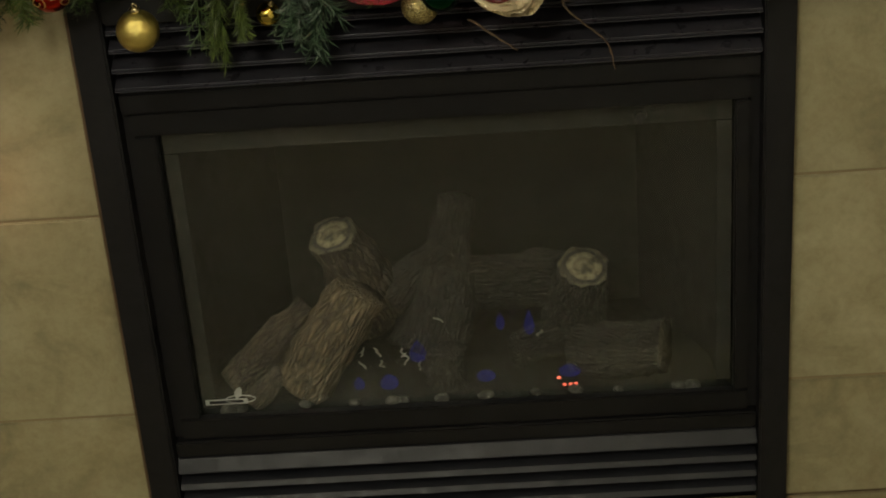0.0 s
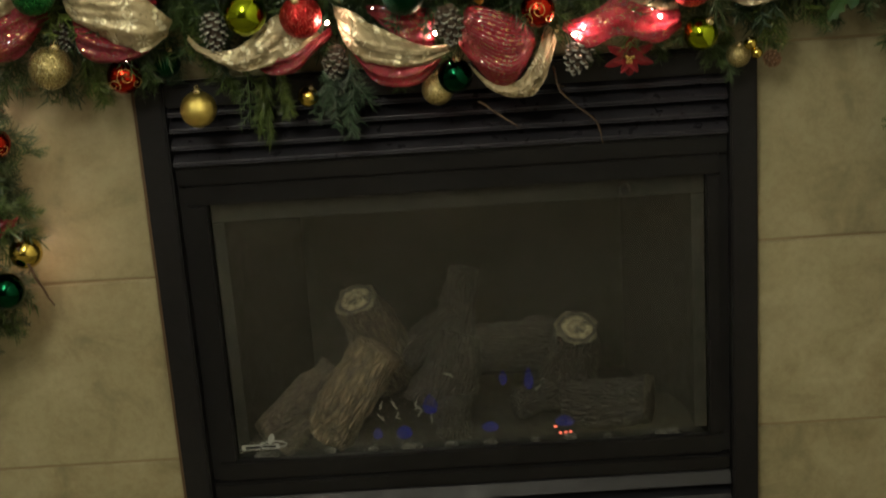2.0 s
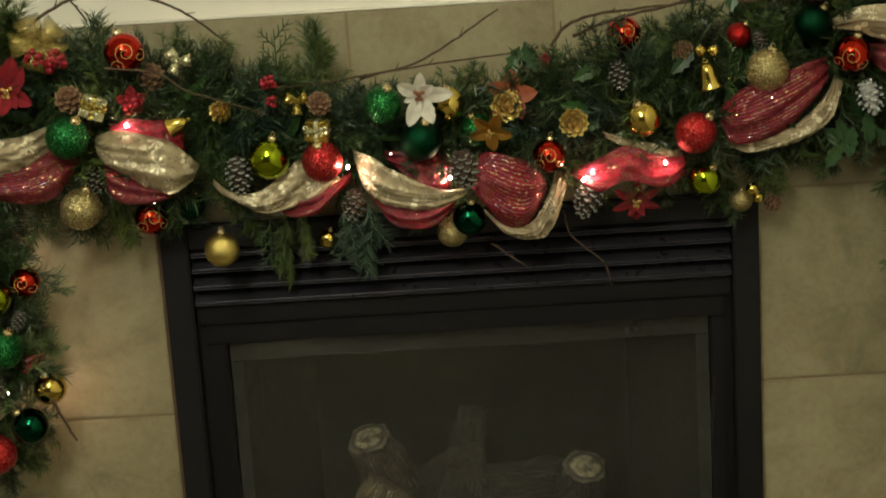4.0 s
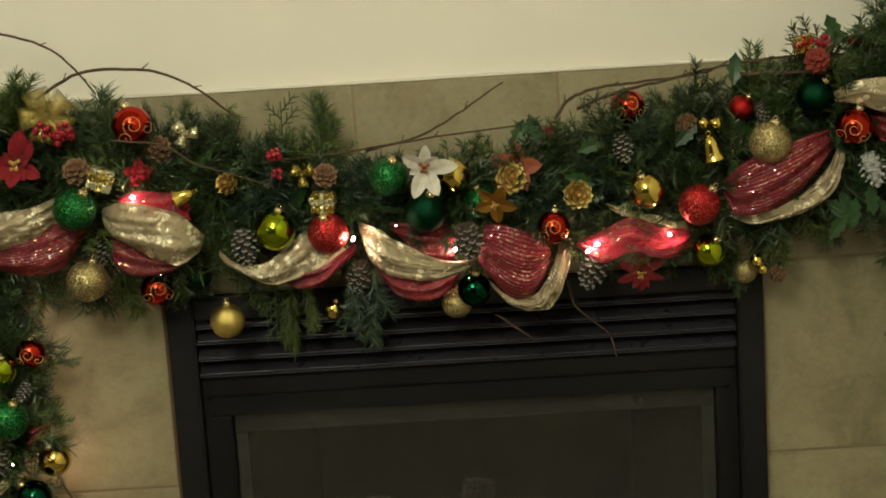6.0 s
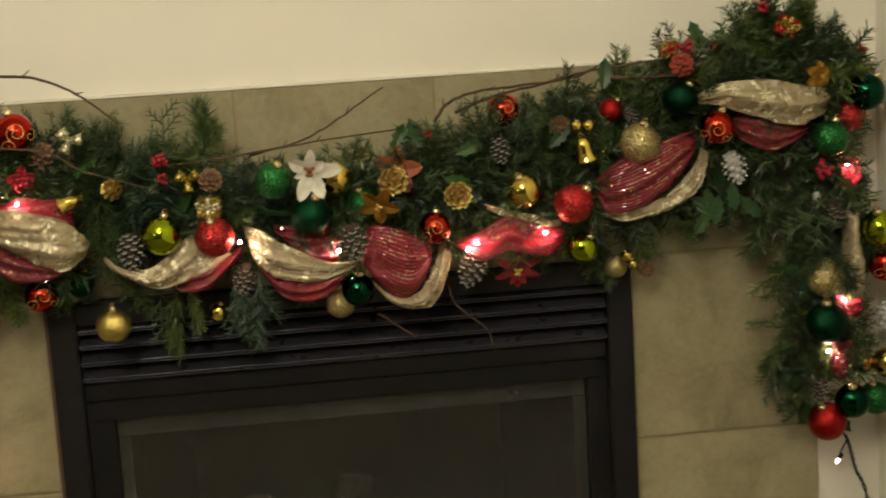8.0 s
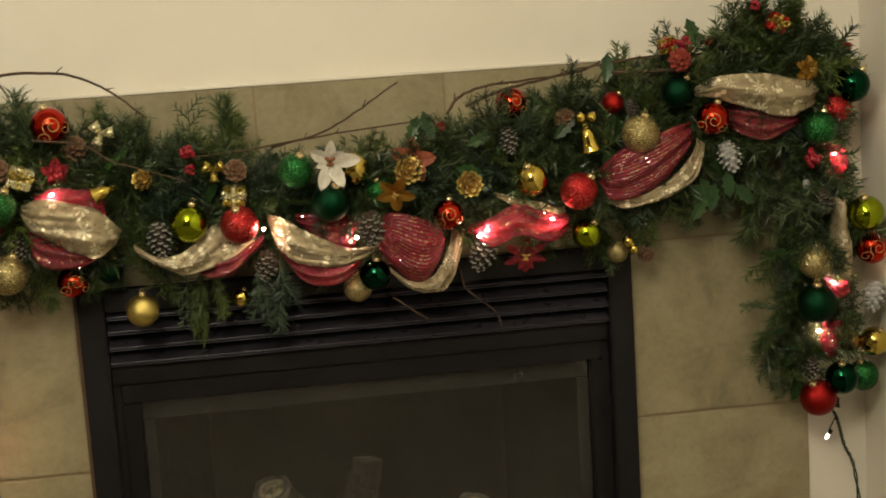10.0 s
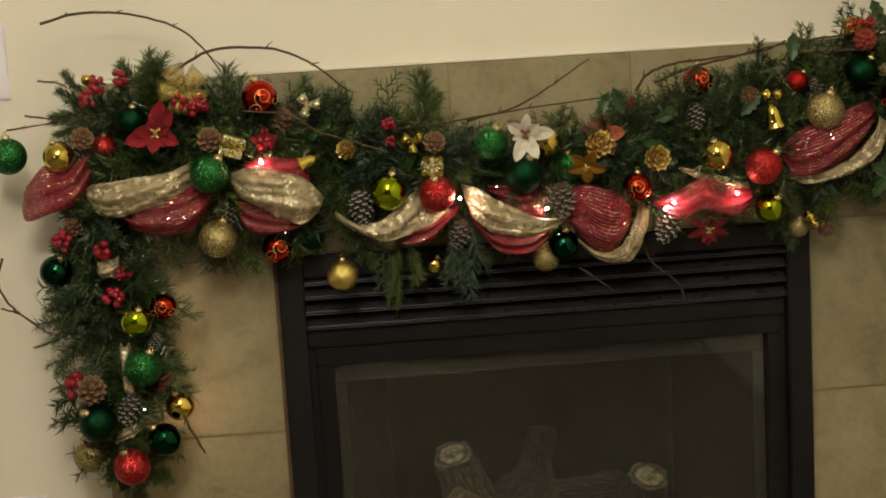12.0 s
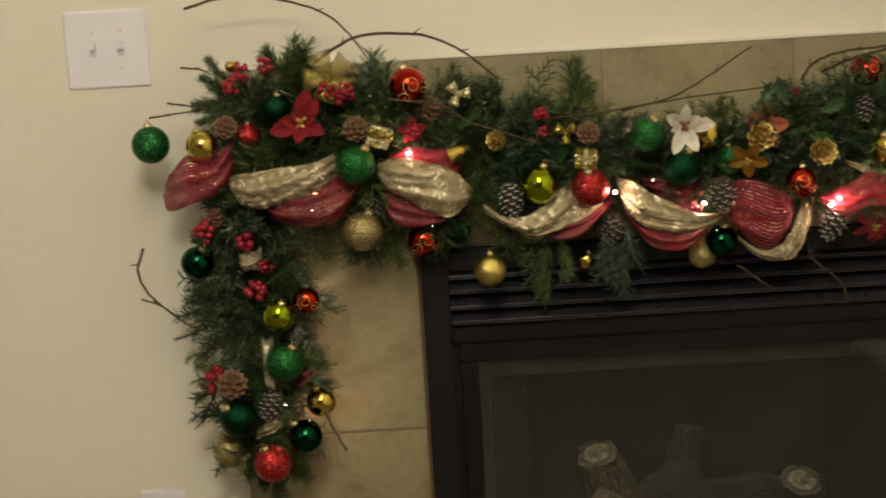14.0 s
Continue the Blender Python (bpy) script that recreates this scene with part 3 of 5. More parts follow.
BALLS_MIDDLE = [
    (0.004, -0.13, 1.101, 0.058, "swirl"),
    (-0.085, -0.16, 0.986, 0.063, "green_glitter"),
    (-0.081, -0.14, 0.876, 0.062, "gold_glitter"),
    (0.013, -0.1, 0.849, 0.051, "swirl"),
    (0.118, -0.12, 0.798, 0.053, "gold_satin"),
    (0.069, -0.07, 0.858, 0.044, "green_satin"),
    (0.202, -0.14, 0.934, 0.061, "lime"),
    (0.281, -0.15, 0.927, 0.06, "red_glitter"),
    (0.375, -0.15, 1.005, 0.055, "green_glitter"),
    (0.426, -0.15, 0.95, 0.06, "green_satin"),
    (0.469, -0.12, 0.996, 0.051, "gold"),
    (0.509, -0.12, 0.956, 0.049, "green_glitter"),
    (0.491, -0.12, 0.823, 0.051, "green_shiny"),
    (0.464, -0.09, 0.798, 0.047, "gold_glitter"),
    (0.274, -0.08, 0.797, 0.031, "gold"),
]
BALLS_MIDDLE_EAST = [
    (0.612, -0.15, 0.915, 0.049, "swirl"),
    (0.734, -0.09, 1.08, 0.052, "swirl"),
    (0.752, -0.14, 0.96, 0.054, "gold"),
    (0.827, -0.15, 0.936, 0.061, "red_glitter"),
    (0.843, -0.12, 0.861, 0.05, "lime"),
    (0.933, -0.15, 1.021, 0.062, "gold_glitter"),
    (0.901, -0.1, 1.069, 0.038, "red_satin"),
    (1.008, -0.11, 1.081, 0.054, "green_satin"),
    (1.057, -0.14, 1.036, 0.054, "swirl"),
    (0.903, -0.08, 0.818, 0.036, "gold_glitter"),
]
BALLS_LEFT = [
    (-0.409, -0.11, 1.03, 0.06, "green_glitter"),
    (-0.324, -0.14, 1.027, 0.05, "gold"),
    (-0.206, -0.12, 1.076, 0.05, "green_satin"),
    (-0.256, -0.1, 1.034, 0.042, "red_glitter"),
    (-0.353, -0.1, 0.834, 0.054, "green_shiny"),
    (-0.18, -0.13, 0.769, 0.045, "swirl"),
    (-0.224, -0.15, 0.751, 0.053, "lime"),
    (-0.218, -0.16, 0.675, 0.062, "green_glitter"),
    (-0.17, -0.1, 0.591, 0.05, "gold"),
    (-0.302, -0.14, 0.582, 0.063, "green_satin"),
    (-0.328, -0.1, 0.514, 0.053, "gold_glitter"),
    (-0.253, -0.14, 0.503, 0.062, "red_glitter"),
    (-0.196, -0.14, 0.545, 0.056, "green_shiny"),
    (-0.274, -0.1, 1.145, 0.018, "gold"),
]
BALLS_RIGHT = [
    (1.303, -0.12, 1.072, 0.059, "green_shiny"),
    (1.283, -0.1, 1.035, 0.052, "red_glitter"),
    (1.238, -0.14, 1.006, 0.056, "green_glitter"),
    (1.32, -0.13, 0.856, 0.06, "lime"),
    (1.333, -0.12, 0.795, 0.055, "swirl"),
    (1.23, -0.13, 0.782, 0.059, "gold_glitter"),
    (1.23, -0.13, 0.71, 0.067, "green_satin"),
    (1.237, -0.11, 0.54, 0.063, "red_satin"),
    (1.272, -0.13, 0.577, 0.057, "green_shiny"),
    (1.322, -0.1, 0.569, 0.054, "green_glitter"),
    (1.339, -0.11, 0.63, 0.05, "gold"),
    (1.301, -0.1, 0.631, 0.038, "bronze"),
    (1.064, -0.11, 1.158, 0.014, "red_satin"),
]
for row in BALLS_MIDDLE + BALLS_MIDDLE_EAST + BALLS_LEFT + BALLS_RIGHT:
    christmas_ball(*row, upright=row[4] in ("gold_satin",) or row[:2] == (-0.409, -0.11))

# ---------------------------------------------------------------- garland greenery
def needles(stem, length, count, size, width, spread, rng):
    """Needles along a stem: thin folded blades pointing outwards and forwards."""
    pieces_v, pieces_f = [], []
    pts = [Vector(p) for p in stem]
    k = len(pts) - 1
    for i in range(count):
        t = (i + rng.random()) / count
        a = min(k - 1, int(t * k))
        base = pts[a].lerp(pts[a + 1], t * k - a)
        d = (pts[a + 1] - pts[a]).normalized()
        side = d.orthogonal().normalized()
        side.rotate(Matrix.Rotation(rng.random() * 6.283, 3, d))
        out = (d * rng.uniform(0.35, 0.9) + side * spread).normalized()
        ln = size * rng.uniform(0.65, 1.1) * (1.0 - 0.35 * t)
        w = out.cross(Vector((rng.uniform(-1, 1), rng.uniform(-1, 1), rng.uniform(-1, 1)))).normalized() * width
        droop = Vector((0, 0, -0.12 * ln))
        o = len(pieces_v)
        pieces_v += [base - w * 0.5, base + w * 0.5, base + out * ln * 0.6 + w * 0.45 + droop * 0.4, base + out * ln * 0.6 - w * 0.45 + droop * 0.4, base + out * ln + droop]
        pieces_f += [(o, o + 1, o + 2, o + 3), (o + 3, o + 2, o + 4)]
    return pieces_v, pieces_f


def fir_sprig(seed, size=0.027, branches=5, count=84, width=0.0016, spread=0.72):
    """A sprig one decimetre long that grows along +Z, with side shoots."""
    rng = random.Random(seed)
    pieces, stems = [], []
    bend = Vector((rng.uniform(-0.02, 0.02), rng.uniform(-0.02, 0.02), 0))
    main = [Vector((0, 0, 0)), Vector((0, 0, 0.04)) + bend * 0.3, Vector((0, 0, 0.08)) + bend, Vector((0, 0, 0.10)) + bend * 1.5]
    stems.append((main, count))
    for b in range(branches):
        t = 0.15 + 0.6 * b / max(1, branches)
        p = main[0].lerp(main[3], t)
        a = rng.random() * 6.283
        d = Vector((math.cos(a) * 0.75, math.sin(a) * 0.75, 0.85)).normalized()
        ln = rng.uniform(0.035, 0.055)
        stems.append(([p, p + d * ln * 0.5, p + d * ln + Vector((0, 0, 0.006))], int(count * 0.5)))
    for pts, n in stems:
        pieces.append(needles(pts, 0.1, n, size, width, spread, rng))
        pieces.append(tube(pts, 0.0014, 3, 0.5))
    return join(pieces)


def cedar_sprig(seed):
    """Flat feathery sprig with forked, scaly shoots."""
    rng = random.Random(seed)
    pieces = []

    def shoot(p, d, ln, level):
        end = p + d * ln
        pieces.append(tube([p, p.lerp(end, 0.5), end], 0.0013 if level else 0.0017, 4, 0.5))
        if level < 2:
            n = 7 if level == 0 else 5
            for i in range(n):
                q = p.lerp(end, 0.15 + 0.8 * i / n)
                s = 1 if i % 2 else -1
                e = (d + Vector((s * 0.9 * d.z, rng.uniform(-0.25, 0.25), -s * 0.9 * d.x))).normalized()
                shoot(q, e, ln * rng.uniform(0.28, 0.42), level + 1)

    shoot(Vector((0, 0, 0)), Vector((0, 0, 1)), 0.10, 0)
    return join(pieces)


def leaf_data(length, width, points=5, jag=0.0, fold=0.25, curl=0.2):
    """A leaf along +Z, folded at its rib, with toothed edges where jag is set."""
    rib, left, right = [], [], []
    n = points * 2
    for i in range(n + 1):
        t = i / n
        w = width * math.sin(math.pi * min(1, t * 0.93 + 0.04)) ** 0.8 * (1 - (jag if i % 2 else 0))
        w = 0.0004 if i == n else w
        y = -curl * length * t * t
        rib.append((0, y, t * length))
        left.append((-w / 2, y - fold * w / 2, t * length))
        right.append((w / 2, y - fold * w / 2, t * length))
    front = rib + left + right
    m = n + 1
    back = [(x, y + 0.0008, z) for x, y, z in front]
    faces = []
    for i in range(n):
        faces += [(i, i + 1, m + i + 1, m + i), (2 * m + i, 2 * m + i + 1, i + 1, i)]
        o = 3 * m
        faces += [(o + m + i, o + m + i + 1, o + i + 1, o + i), (o + i, o + i + 1, o + 2 * m + i + 1, o + 2 * m + i)]
        faces += [(m + i, m + i + 1, o + m + i + 1, o + m + i), (o + 2 * m + i, o + 2 * m + i + 1, 2 * m + i + 1, 2 * m + i)]
    return front + back, faces


FIR = [fir_sprig(s) for s in range(5)] + [fir_sprig(20 + s, 0.036, 4, 100, 0.0014, 0.6) for s in range(3)]
CEDARS = [cedar_sprig(s) for s in range(3)]
SPRIG_MESH = [mesh_from("fir_sprig", *d, NEEDLE_BLUE if i % 4 == 3 else NEEDLE) for i, d in enumerate(FIR)]
TUFT_MESH = [mesh_from("pine_tuft", *fir_sprig(40 + s, 0.040, 3, 190, 0.0014, 0.5), NEEDLE) for s in range(2)]
CEDAR_MESH = [mesh_from("cedar_sprig", *d, CEDAR) for d in CEDARS]
HOLLY_MESH = mesh_from("holly_leaf", *leaf_data(0.055, 0.030, 4, 0.38), HOLLY, False)

# centre line: x, z, half width, running up the left leg, across and down the right leg
SPINE = [(-0.262, 0.455, 0.035), (-0.262, 0.53, 0.075), (-0.262, 0.62, 0.085), (-0.262, 0.72, 0.100), (-0.262, 0.82, 0.100), (-0.26, 0.92, 0.095), (-0.235, 1.02, 0.105),
         (-0.15, 1.02, 0.120), (-0.04, 0.99, 0.140), (0.07, 0.975, 0.130), (0.20, 0.965, 0.100), (0.32, 0.95, 0.092), (0.44, 0.945, 0.090), (0.55, 0.95, 0.105), (0.66, 0.96, 0.115), (0.78, 0.985, 0.110), (0.90, 1.00, 0.120), (1.02, 1.03, 0.120), (1.13, 1.095, 0.122), (1.20, 1.11, 0.118),
         (1.245, 1.02, 0.090), (1.245, 0.92, 0.080), (1.245, 0.82, 0.078), (1.24, 0.72, 0.075), (1.235, 0.63, 0.070), (1.23, 0.575, 0.055)]
SPINE_LINE = smooth_line([(x, -0.055, z) for x, z, _ in SPINE], 6)
SPINE_WIDTH = [v[0] for v in smooth_line([(w, 0, 0) for _, _, w in SPINE], 6)]

GARLAND = thing("garland", (0, 0, 0), "artificial fir garland hung over and beside the fireplace", "garland")
put_part("stem", mesh_from("stem", *tube([p + Vector((0.004 * math.sin(i * 1.7), 0.004 * math.cos(i * 1.7), 0)) for i, p in enumerate(SPINE_LINE)], 0.006, 6), WIRE, True), GARLAND)


def sprig_pose(i, rng, reach=1.0, back=False):
    """A pose for a sprig at a place on the centre line, reaching to the garland's edge."""
    p, w = SPINE_LINE[i], SPINE_WIDTH[i]
    along = (SPINE_LINE[min(i + 1, len(SPINE_LINE) - 1)] - SPINE_LINE[max(i - 1, 0)]).normalized()
    across = along.cross(Vector((0, 1, 0))).normalized()
    a = rng.uniform(0, 2 * math.pi)
    c, s = math.cos(a), math.sin(a)
    depth = -abs(s) * (0.55 if not back else 0.10)
    d = (across * c + Vector((0, depth, 0)) + along * rng.uniform(-0.75, 0.75) + Vector((0, 0, -0.12))).normalized()
    ln = w * rng.uniform(0.72, 1.12) * reach / max(0.45, math.hypot(d.x, d.z))
    ln = max(0.05, min(0.135, ln))
    base = p + across * rng.uniform(-0.3, 0.3) * w + along * rng.uniform(-0.02, 0.02) + Vector((0, rng.uniform(-0.02, 0.02) - (0.012 if not back else -0.015), 0))
    if (base + d * ln).y < -0.098:
        d.y = (-0.098 - base.y) / ln
        d.normalize()
    tip = base + d * ln
    if tip.x > ROOM_R - 0.03:
        d.x = -abs(d.x)
    q = d.to_track_quat("Z", "Y")
    return Matrix.LocRotScale(base, q, Vector((1, 1, 1)) * (ln / 0.105)) @ Matrix.Rotation(rng.uniform(0, 6.283), 4, "Z")


rng = random.Random(7)
N = len(SPINE_LINE)
for k in range(250):
    put_part("fir_sprig", SPRIG_MESH[rng.randrange(len(SPRIG_MESH))], GARLAND, sprig_pose(rng.randrange(N), rng))
for k in range(46):
    put_part("cedar_sprig", CEDAR_MESH[rng.randrange(3)], GARLAND, sprig_pose(rng.randrange(N), rng, 0.95))
for k in range(70):
    m = sprig_pose(rng.randrange(N), rng, 0.6)
    loc, q, s = m.decompose()
    put_part("holly_leaf", HOLLY_MESH, GARLAND, Matrix.LocRotScale(loc + q @ Vector((0, 0, 0.035)), q, Vector((1, 1, 1)) * rng.uniform(0.7, 1.2)))


def inner_foliage(count):
    """The dense rest of the greenery, close to the stem and against the wall, its inner shade put into the colour."""
    all_v, all_f, o = [], [], 0
    for k in range(count):
        v, f = FIR[rng.randrange(len(FIR))]
        m = np.array(sprig_pose(rng.randrange(N), rng, 0.86, back=k % 2 == 0))
        a = np.c_[np.array(v), np.ones(len(v))] @ m.T
        a[:, 1] = np.minimum(a[:, 1], -0.004)
        all_v.append(a[:, :3])
        all_f += [tuple(i + o for i in q) for q in f]
        o += len(v)
    me = bpy.data.meshes.new("inner_foliage")
    me.from_pydata(np.concatenate(all_v).tolist(), [], all_f)
    me.materials.append(NEEDLE_SHADED)
    me.update()
    return tagged(put_part("inner_foliage", me, GARLAND), "dense inner fir needles, coloured dark for the shade inside the garland", kind="stuff")


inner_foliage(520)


def single_sprig(kind, base, tip, scale_w=1.0):
    """A sprig that stands out of the garland's outline."""
    b, t = Vector(base), Vector(tip)
    d = t - b
    s = d.length / 0.115
    me = (SPRIG_MESH + CEDAR_MESH + TUFT_MESH)[kind]
    put_part("fir_sprig" if kind < 8 else ("cedar_sprig" if kind < 11 else "pine_tuft"), me, GARLAND, Matrix.LocRotScale(b, d.to_track_quat("Z", "Y"), Vector((s * scale_w, s * scale_w, s))))


for kind, b, t, w in (
        (11, (0.268, -0.06, 1.02), (0.300, -0.05, 1.130), 0.95), (12, (0.262, -0.07, 1.02), (0.280, -0.06, 1.105), 1.0),
        (8, (0.215, -0.06, 1.02), (0.215, -0.05, 1.13), 1.0), (11, (-0.177, -0.09, 1.09), (-0.182, -0.10, 1.192), 1.2), (12, (-0.175, -0.09, 1.09), (-0.160, -0.11, 1.185), 1.2), (12, (-0.18, -0.08, 1.10), (-0.205, -0.09, 1.185), 1.1), (11, (-0.17, -0.10, 1.08), (-0.195, -0.12, 1.165), 1.2),
        (12, (-0.27, -0.09, 1.09), (-0.345, -0.10, 1.10), 1.0), (11, (-0.28, -0.08, 1.12), (-0.325, -0.09, 1.155), 0.9), (12, (-0.28, -0.08, 1.07), (-0.345, -0.09, 1.065), 0.8),
        (11, (1.12, -0.08, 1.12), (1.10, -0.09, 1.225), 1.0), (12, (1.15, -0.07, 1.13), (1.155, -0.08, 1.24), 1.1), (12, (1.19, -0.07, 1.13), (1.20, -0.08, 1.235), 1.1), (11, (1.21, -0.06, 1.12), (1.25, -0.07, 1.215), 1.1), (12, (1.23, -0.06, 1.10), (1.29, -0.07, 1.165), 1.0), (11, (1.14, -0.10, 1.10), (1.13, -0.12, 1.185), 1.1), (12, (1.18, -0.10, 1.11), (1.19, -0.12, 1.19), 1.1),
        (11, (0.215, -0.08, 0.85), (0.212, -0.07, 0.715), 0.5), (12, (0.235, -0.09, 0.86), (0.24, -0.08, 0.76), 0.6), (8, (0.19, -0.09, 0.85), (0.185, -0.08, 0.74), 0.8),
        (3, (0.32, -0.10, 0.85), (0.315, -0.10, 0.745), 0.9), (7, (0.34, -0.10, 0.86), (0.365, -0.09, 0.72), 0.8), (3, (0.30, -0.10, 0.84), (0.30, -0.10, 0.755), 0.9),
        (0, (1.17, -0.06, 0.70), (1.115, -0.05, 0.695), 0.8), (9, (-0.34, -0.09, 0.62), (-0.375, -0.09, 0.56), 1.0), (8, (-0.33, -0.08, 0.73), (-0.41, -0.08, 0.70), 1.0),
        (6, (-0.30, -0.08, 0.78), (-0.395, -0.07, 0.75), 0.8), (11, (-0.26, -0.09, 1.10), (-0.335, -0.10, 1.12), 0.8), (6, (-0.27, -0.09, 1.07), (-0.35, -0.10, 1.075), 0.8),
        (11, (1.16, -0.08, 1.14), (1.14, -0.09, 1.235), 0.9), (12, (1.20, -0.08, 1.14), (1.22, -0.09, 1.235), 0.9), (7, (1.21, -0.08, 1.13), (1.275, -0.08, 1.21), 0.9), (5, (1.12, -0.08, 1.14), (1.09, -0.08, 1.23), 0.9),
        (11, (1.19, -0.1, 1.13), (1.18, -0.1, 1.225), 0.9), (12, (1.21, -0.08, 1.12), (1.27, -0.08, 1.165), 0.9), (5, (0.10, -0.06, 1.04), (0.155, -0.05, 1.115), 1.1), (7, (0.13, -0.06, 1.0), (0.19, -0.05, 1.09), 1.1),
        (6, (0.05, -0.07, 1.06), (0.085, -0.06, 1.135), 1.0), (1, (0.01, -0.06, 0.87), (0.04, -0.06, 0.80), 1.0), (5, (-0.05, -0.06, 0.87), (-0.02, -0.05, 0.79), 1.0), (6, (-0.10, -0.06, 0.86), (-0.09, -0.05, 0.795), 1.0),
        (5, (-0.12, -0.08, 0.90), (-0.10, -0.08, 0.80), 1.1), (6, (-0.04, -0.07, 0.89), (-0.03, -0.07, 0.795), 1.1), (2, (0.02, -0.08, 0.90), (0.05, -0.08, 0.815), 1.2), (7, (0.08, -0.07, 0.90), (0.10, -0.07, 0.82), 1.2), (1, (0.10, -0.08, 0.90), (0.155, -0.07, 0.84), 1.1), (5, (-0.15, -0.06, 0.90), (-0.16, -0.05, 0.80), 1.1),
        (10, (-0.08, -0.09, 0.87), (-0.055, -0.09, 0.80), 0.9), (6, (0.14, -0.06, 0.88), (0.17, -0.06, 0.79), 1.0), (5, (0.40, -0.05, 0.86), (0.41, -0.05, 0.78), 1.0), (6, (0.70, -0.05, 0.87), (0.69, -0.05, 0.80), 1.0), (5, (0.78, -0.05, 0.88), (0.80, -0.05, 0.80), 1.1),
        (1, (0.94, -0.08, 0.91), (0.95, -0.08, 0.82), 1.1), (2, (1.00, -0.08, 0.92), (1.03, -0.08, 0.83), 1.1), (0, (1.05, -0.08, 0.95), (1.10, -0.08, 0.87), 1.1), (4, (1.08, -0.08, 0.97), (1.13, -0.08, 0.90), 1.1), (12, (1.15, -0.07, 0.98), (1.14, -0.06, 0.86), 0.9), (11, (1.16, -0.07, 0.90), (1.15, -0.06, 0.79), 0.9), (11, (1.19, -0.07, 0.70), (1.16, -0.06, 0.60), 0.8),
        (6, (-0.30, -0.08, 0.76), (-0.41, -0.08, 0.725), 1.0), (5, (-0.30, -0.08, 0.70), (-0.39, -0.08, 0.665), 1.0), (10, (-0.33, -0.09, 0.60), (-0.385, -0.09, 0.55), 1.0), (7, (-0.30, -0.07, 0.90), (-0.37, -0.06, 0.88), 0.9),
        (1, (0.86, -0.07, 0.87), (0.865, -0.07, 0.79), 1.1), (2, (0.88, -0.07, 0.87), (0.895, -0.07, 0.785), 1.1), (0, (0.92, -0.06, 0.89), (0.96, -0.06, 0.80), 1.0), (3, (1.10, -0.07, 0.95), (1.09, -0.07, 0.85), 1.1), (4, (1.13, -0.07, 0.93), (1.12, -0.07, 0.84), 1.0),
        (7, (0.90, -0.07, 0.84), (0.89, -0.06, 0.775), 0.9), (5, (1.03, -0.06, 0.92), (1.06, -0.05, 0.835), 0.9), (6, (1.0, -0.06, 0.93), (0.985, -0.05, 0.85), 0.9), (2, (-0.16, -0.08, 0.74), (-0.115, -0.08, 0.735), 0.8),
        (5, (1.15, -0.06, 1.0), (1.13, -0.05, 0.87), 0.9), (6, (1.17, -0.06, 0.95), (1.15, -0.05, 0.82), 0.9), (5, (1.18, -0.06, 0.65), (1.16, -0.05, 0.555), 0.9), (6, (1.19, -0.06, 0.64), (1.19, -0.05, 0.55), 0.9)):
    single_sprig(kind, b, t, w)
for x, z, turn in ((0.888, 1.105, 0.1), (0.60, 1.035, -0.3), (1.045, 1.155, -0.4), (1.02, 1.145, 0.5), (0.56, 1.03, 0.4), (0.655, 1.02, 1.2), (0.635, 0.985, 1.9), (0.69, 0.95, -1.6), (0.88, 0.99, 2.8), (0.80, 1.02, 0.8), (1.04, 0.935, 2.6), (1.065, 0.925, 3.3), (1.085, 0.945, 3.0), (1.02, 0.925, 2.2), (1.05, 0.905, 3.7), (1.10, 0.92, 2.4)):
    put_part("holly_leaf", HOLLY_MESH, GARLAND, pose(x, -0.115, z, -15, math.degrees(turn), 0) @ Matrix.Scale(0.85, 4))


# ---------------------------------------------------------------- ribbons
RED_RIBBON = thing("ribbon", (0, 0, 0), "wide sheer red ribbon with glitter lines looped through the garland", "ribbon")
CREAM_RIBBON = thing("ribbon", (0, 0, 0), "wide champagne satin ribbon with leaf print looped through the garland", "ribbon")


def spread(points, count):
    """Evenly spaced points along a smooth edge drawn through a few."""
    line = smooth_line([(x, 0, z) for x, z in points], 8)
    run = [0.0]
    for a, b in zip(line[:-1], line[1:]):
        run.append(run[-1] + (b - a).length)
    at = [run[-1] * i / count for i in range(count + 1)]
    return np.interp(at, run, [p.x for p in line]), np.interp(at, run, [p.z for p in line])


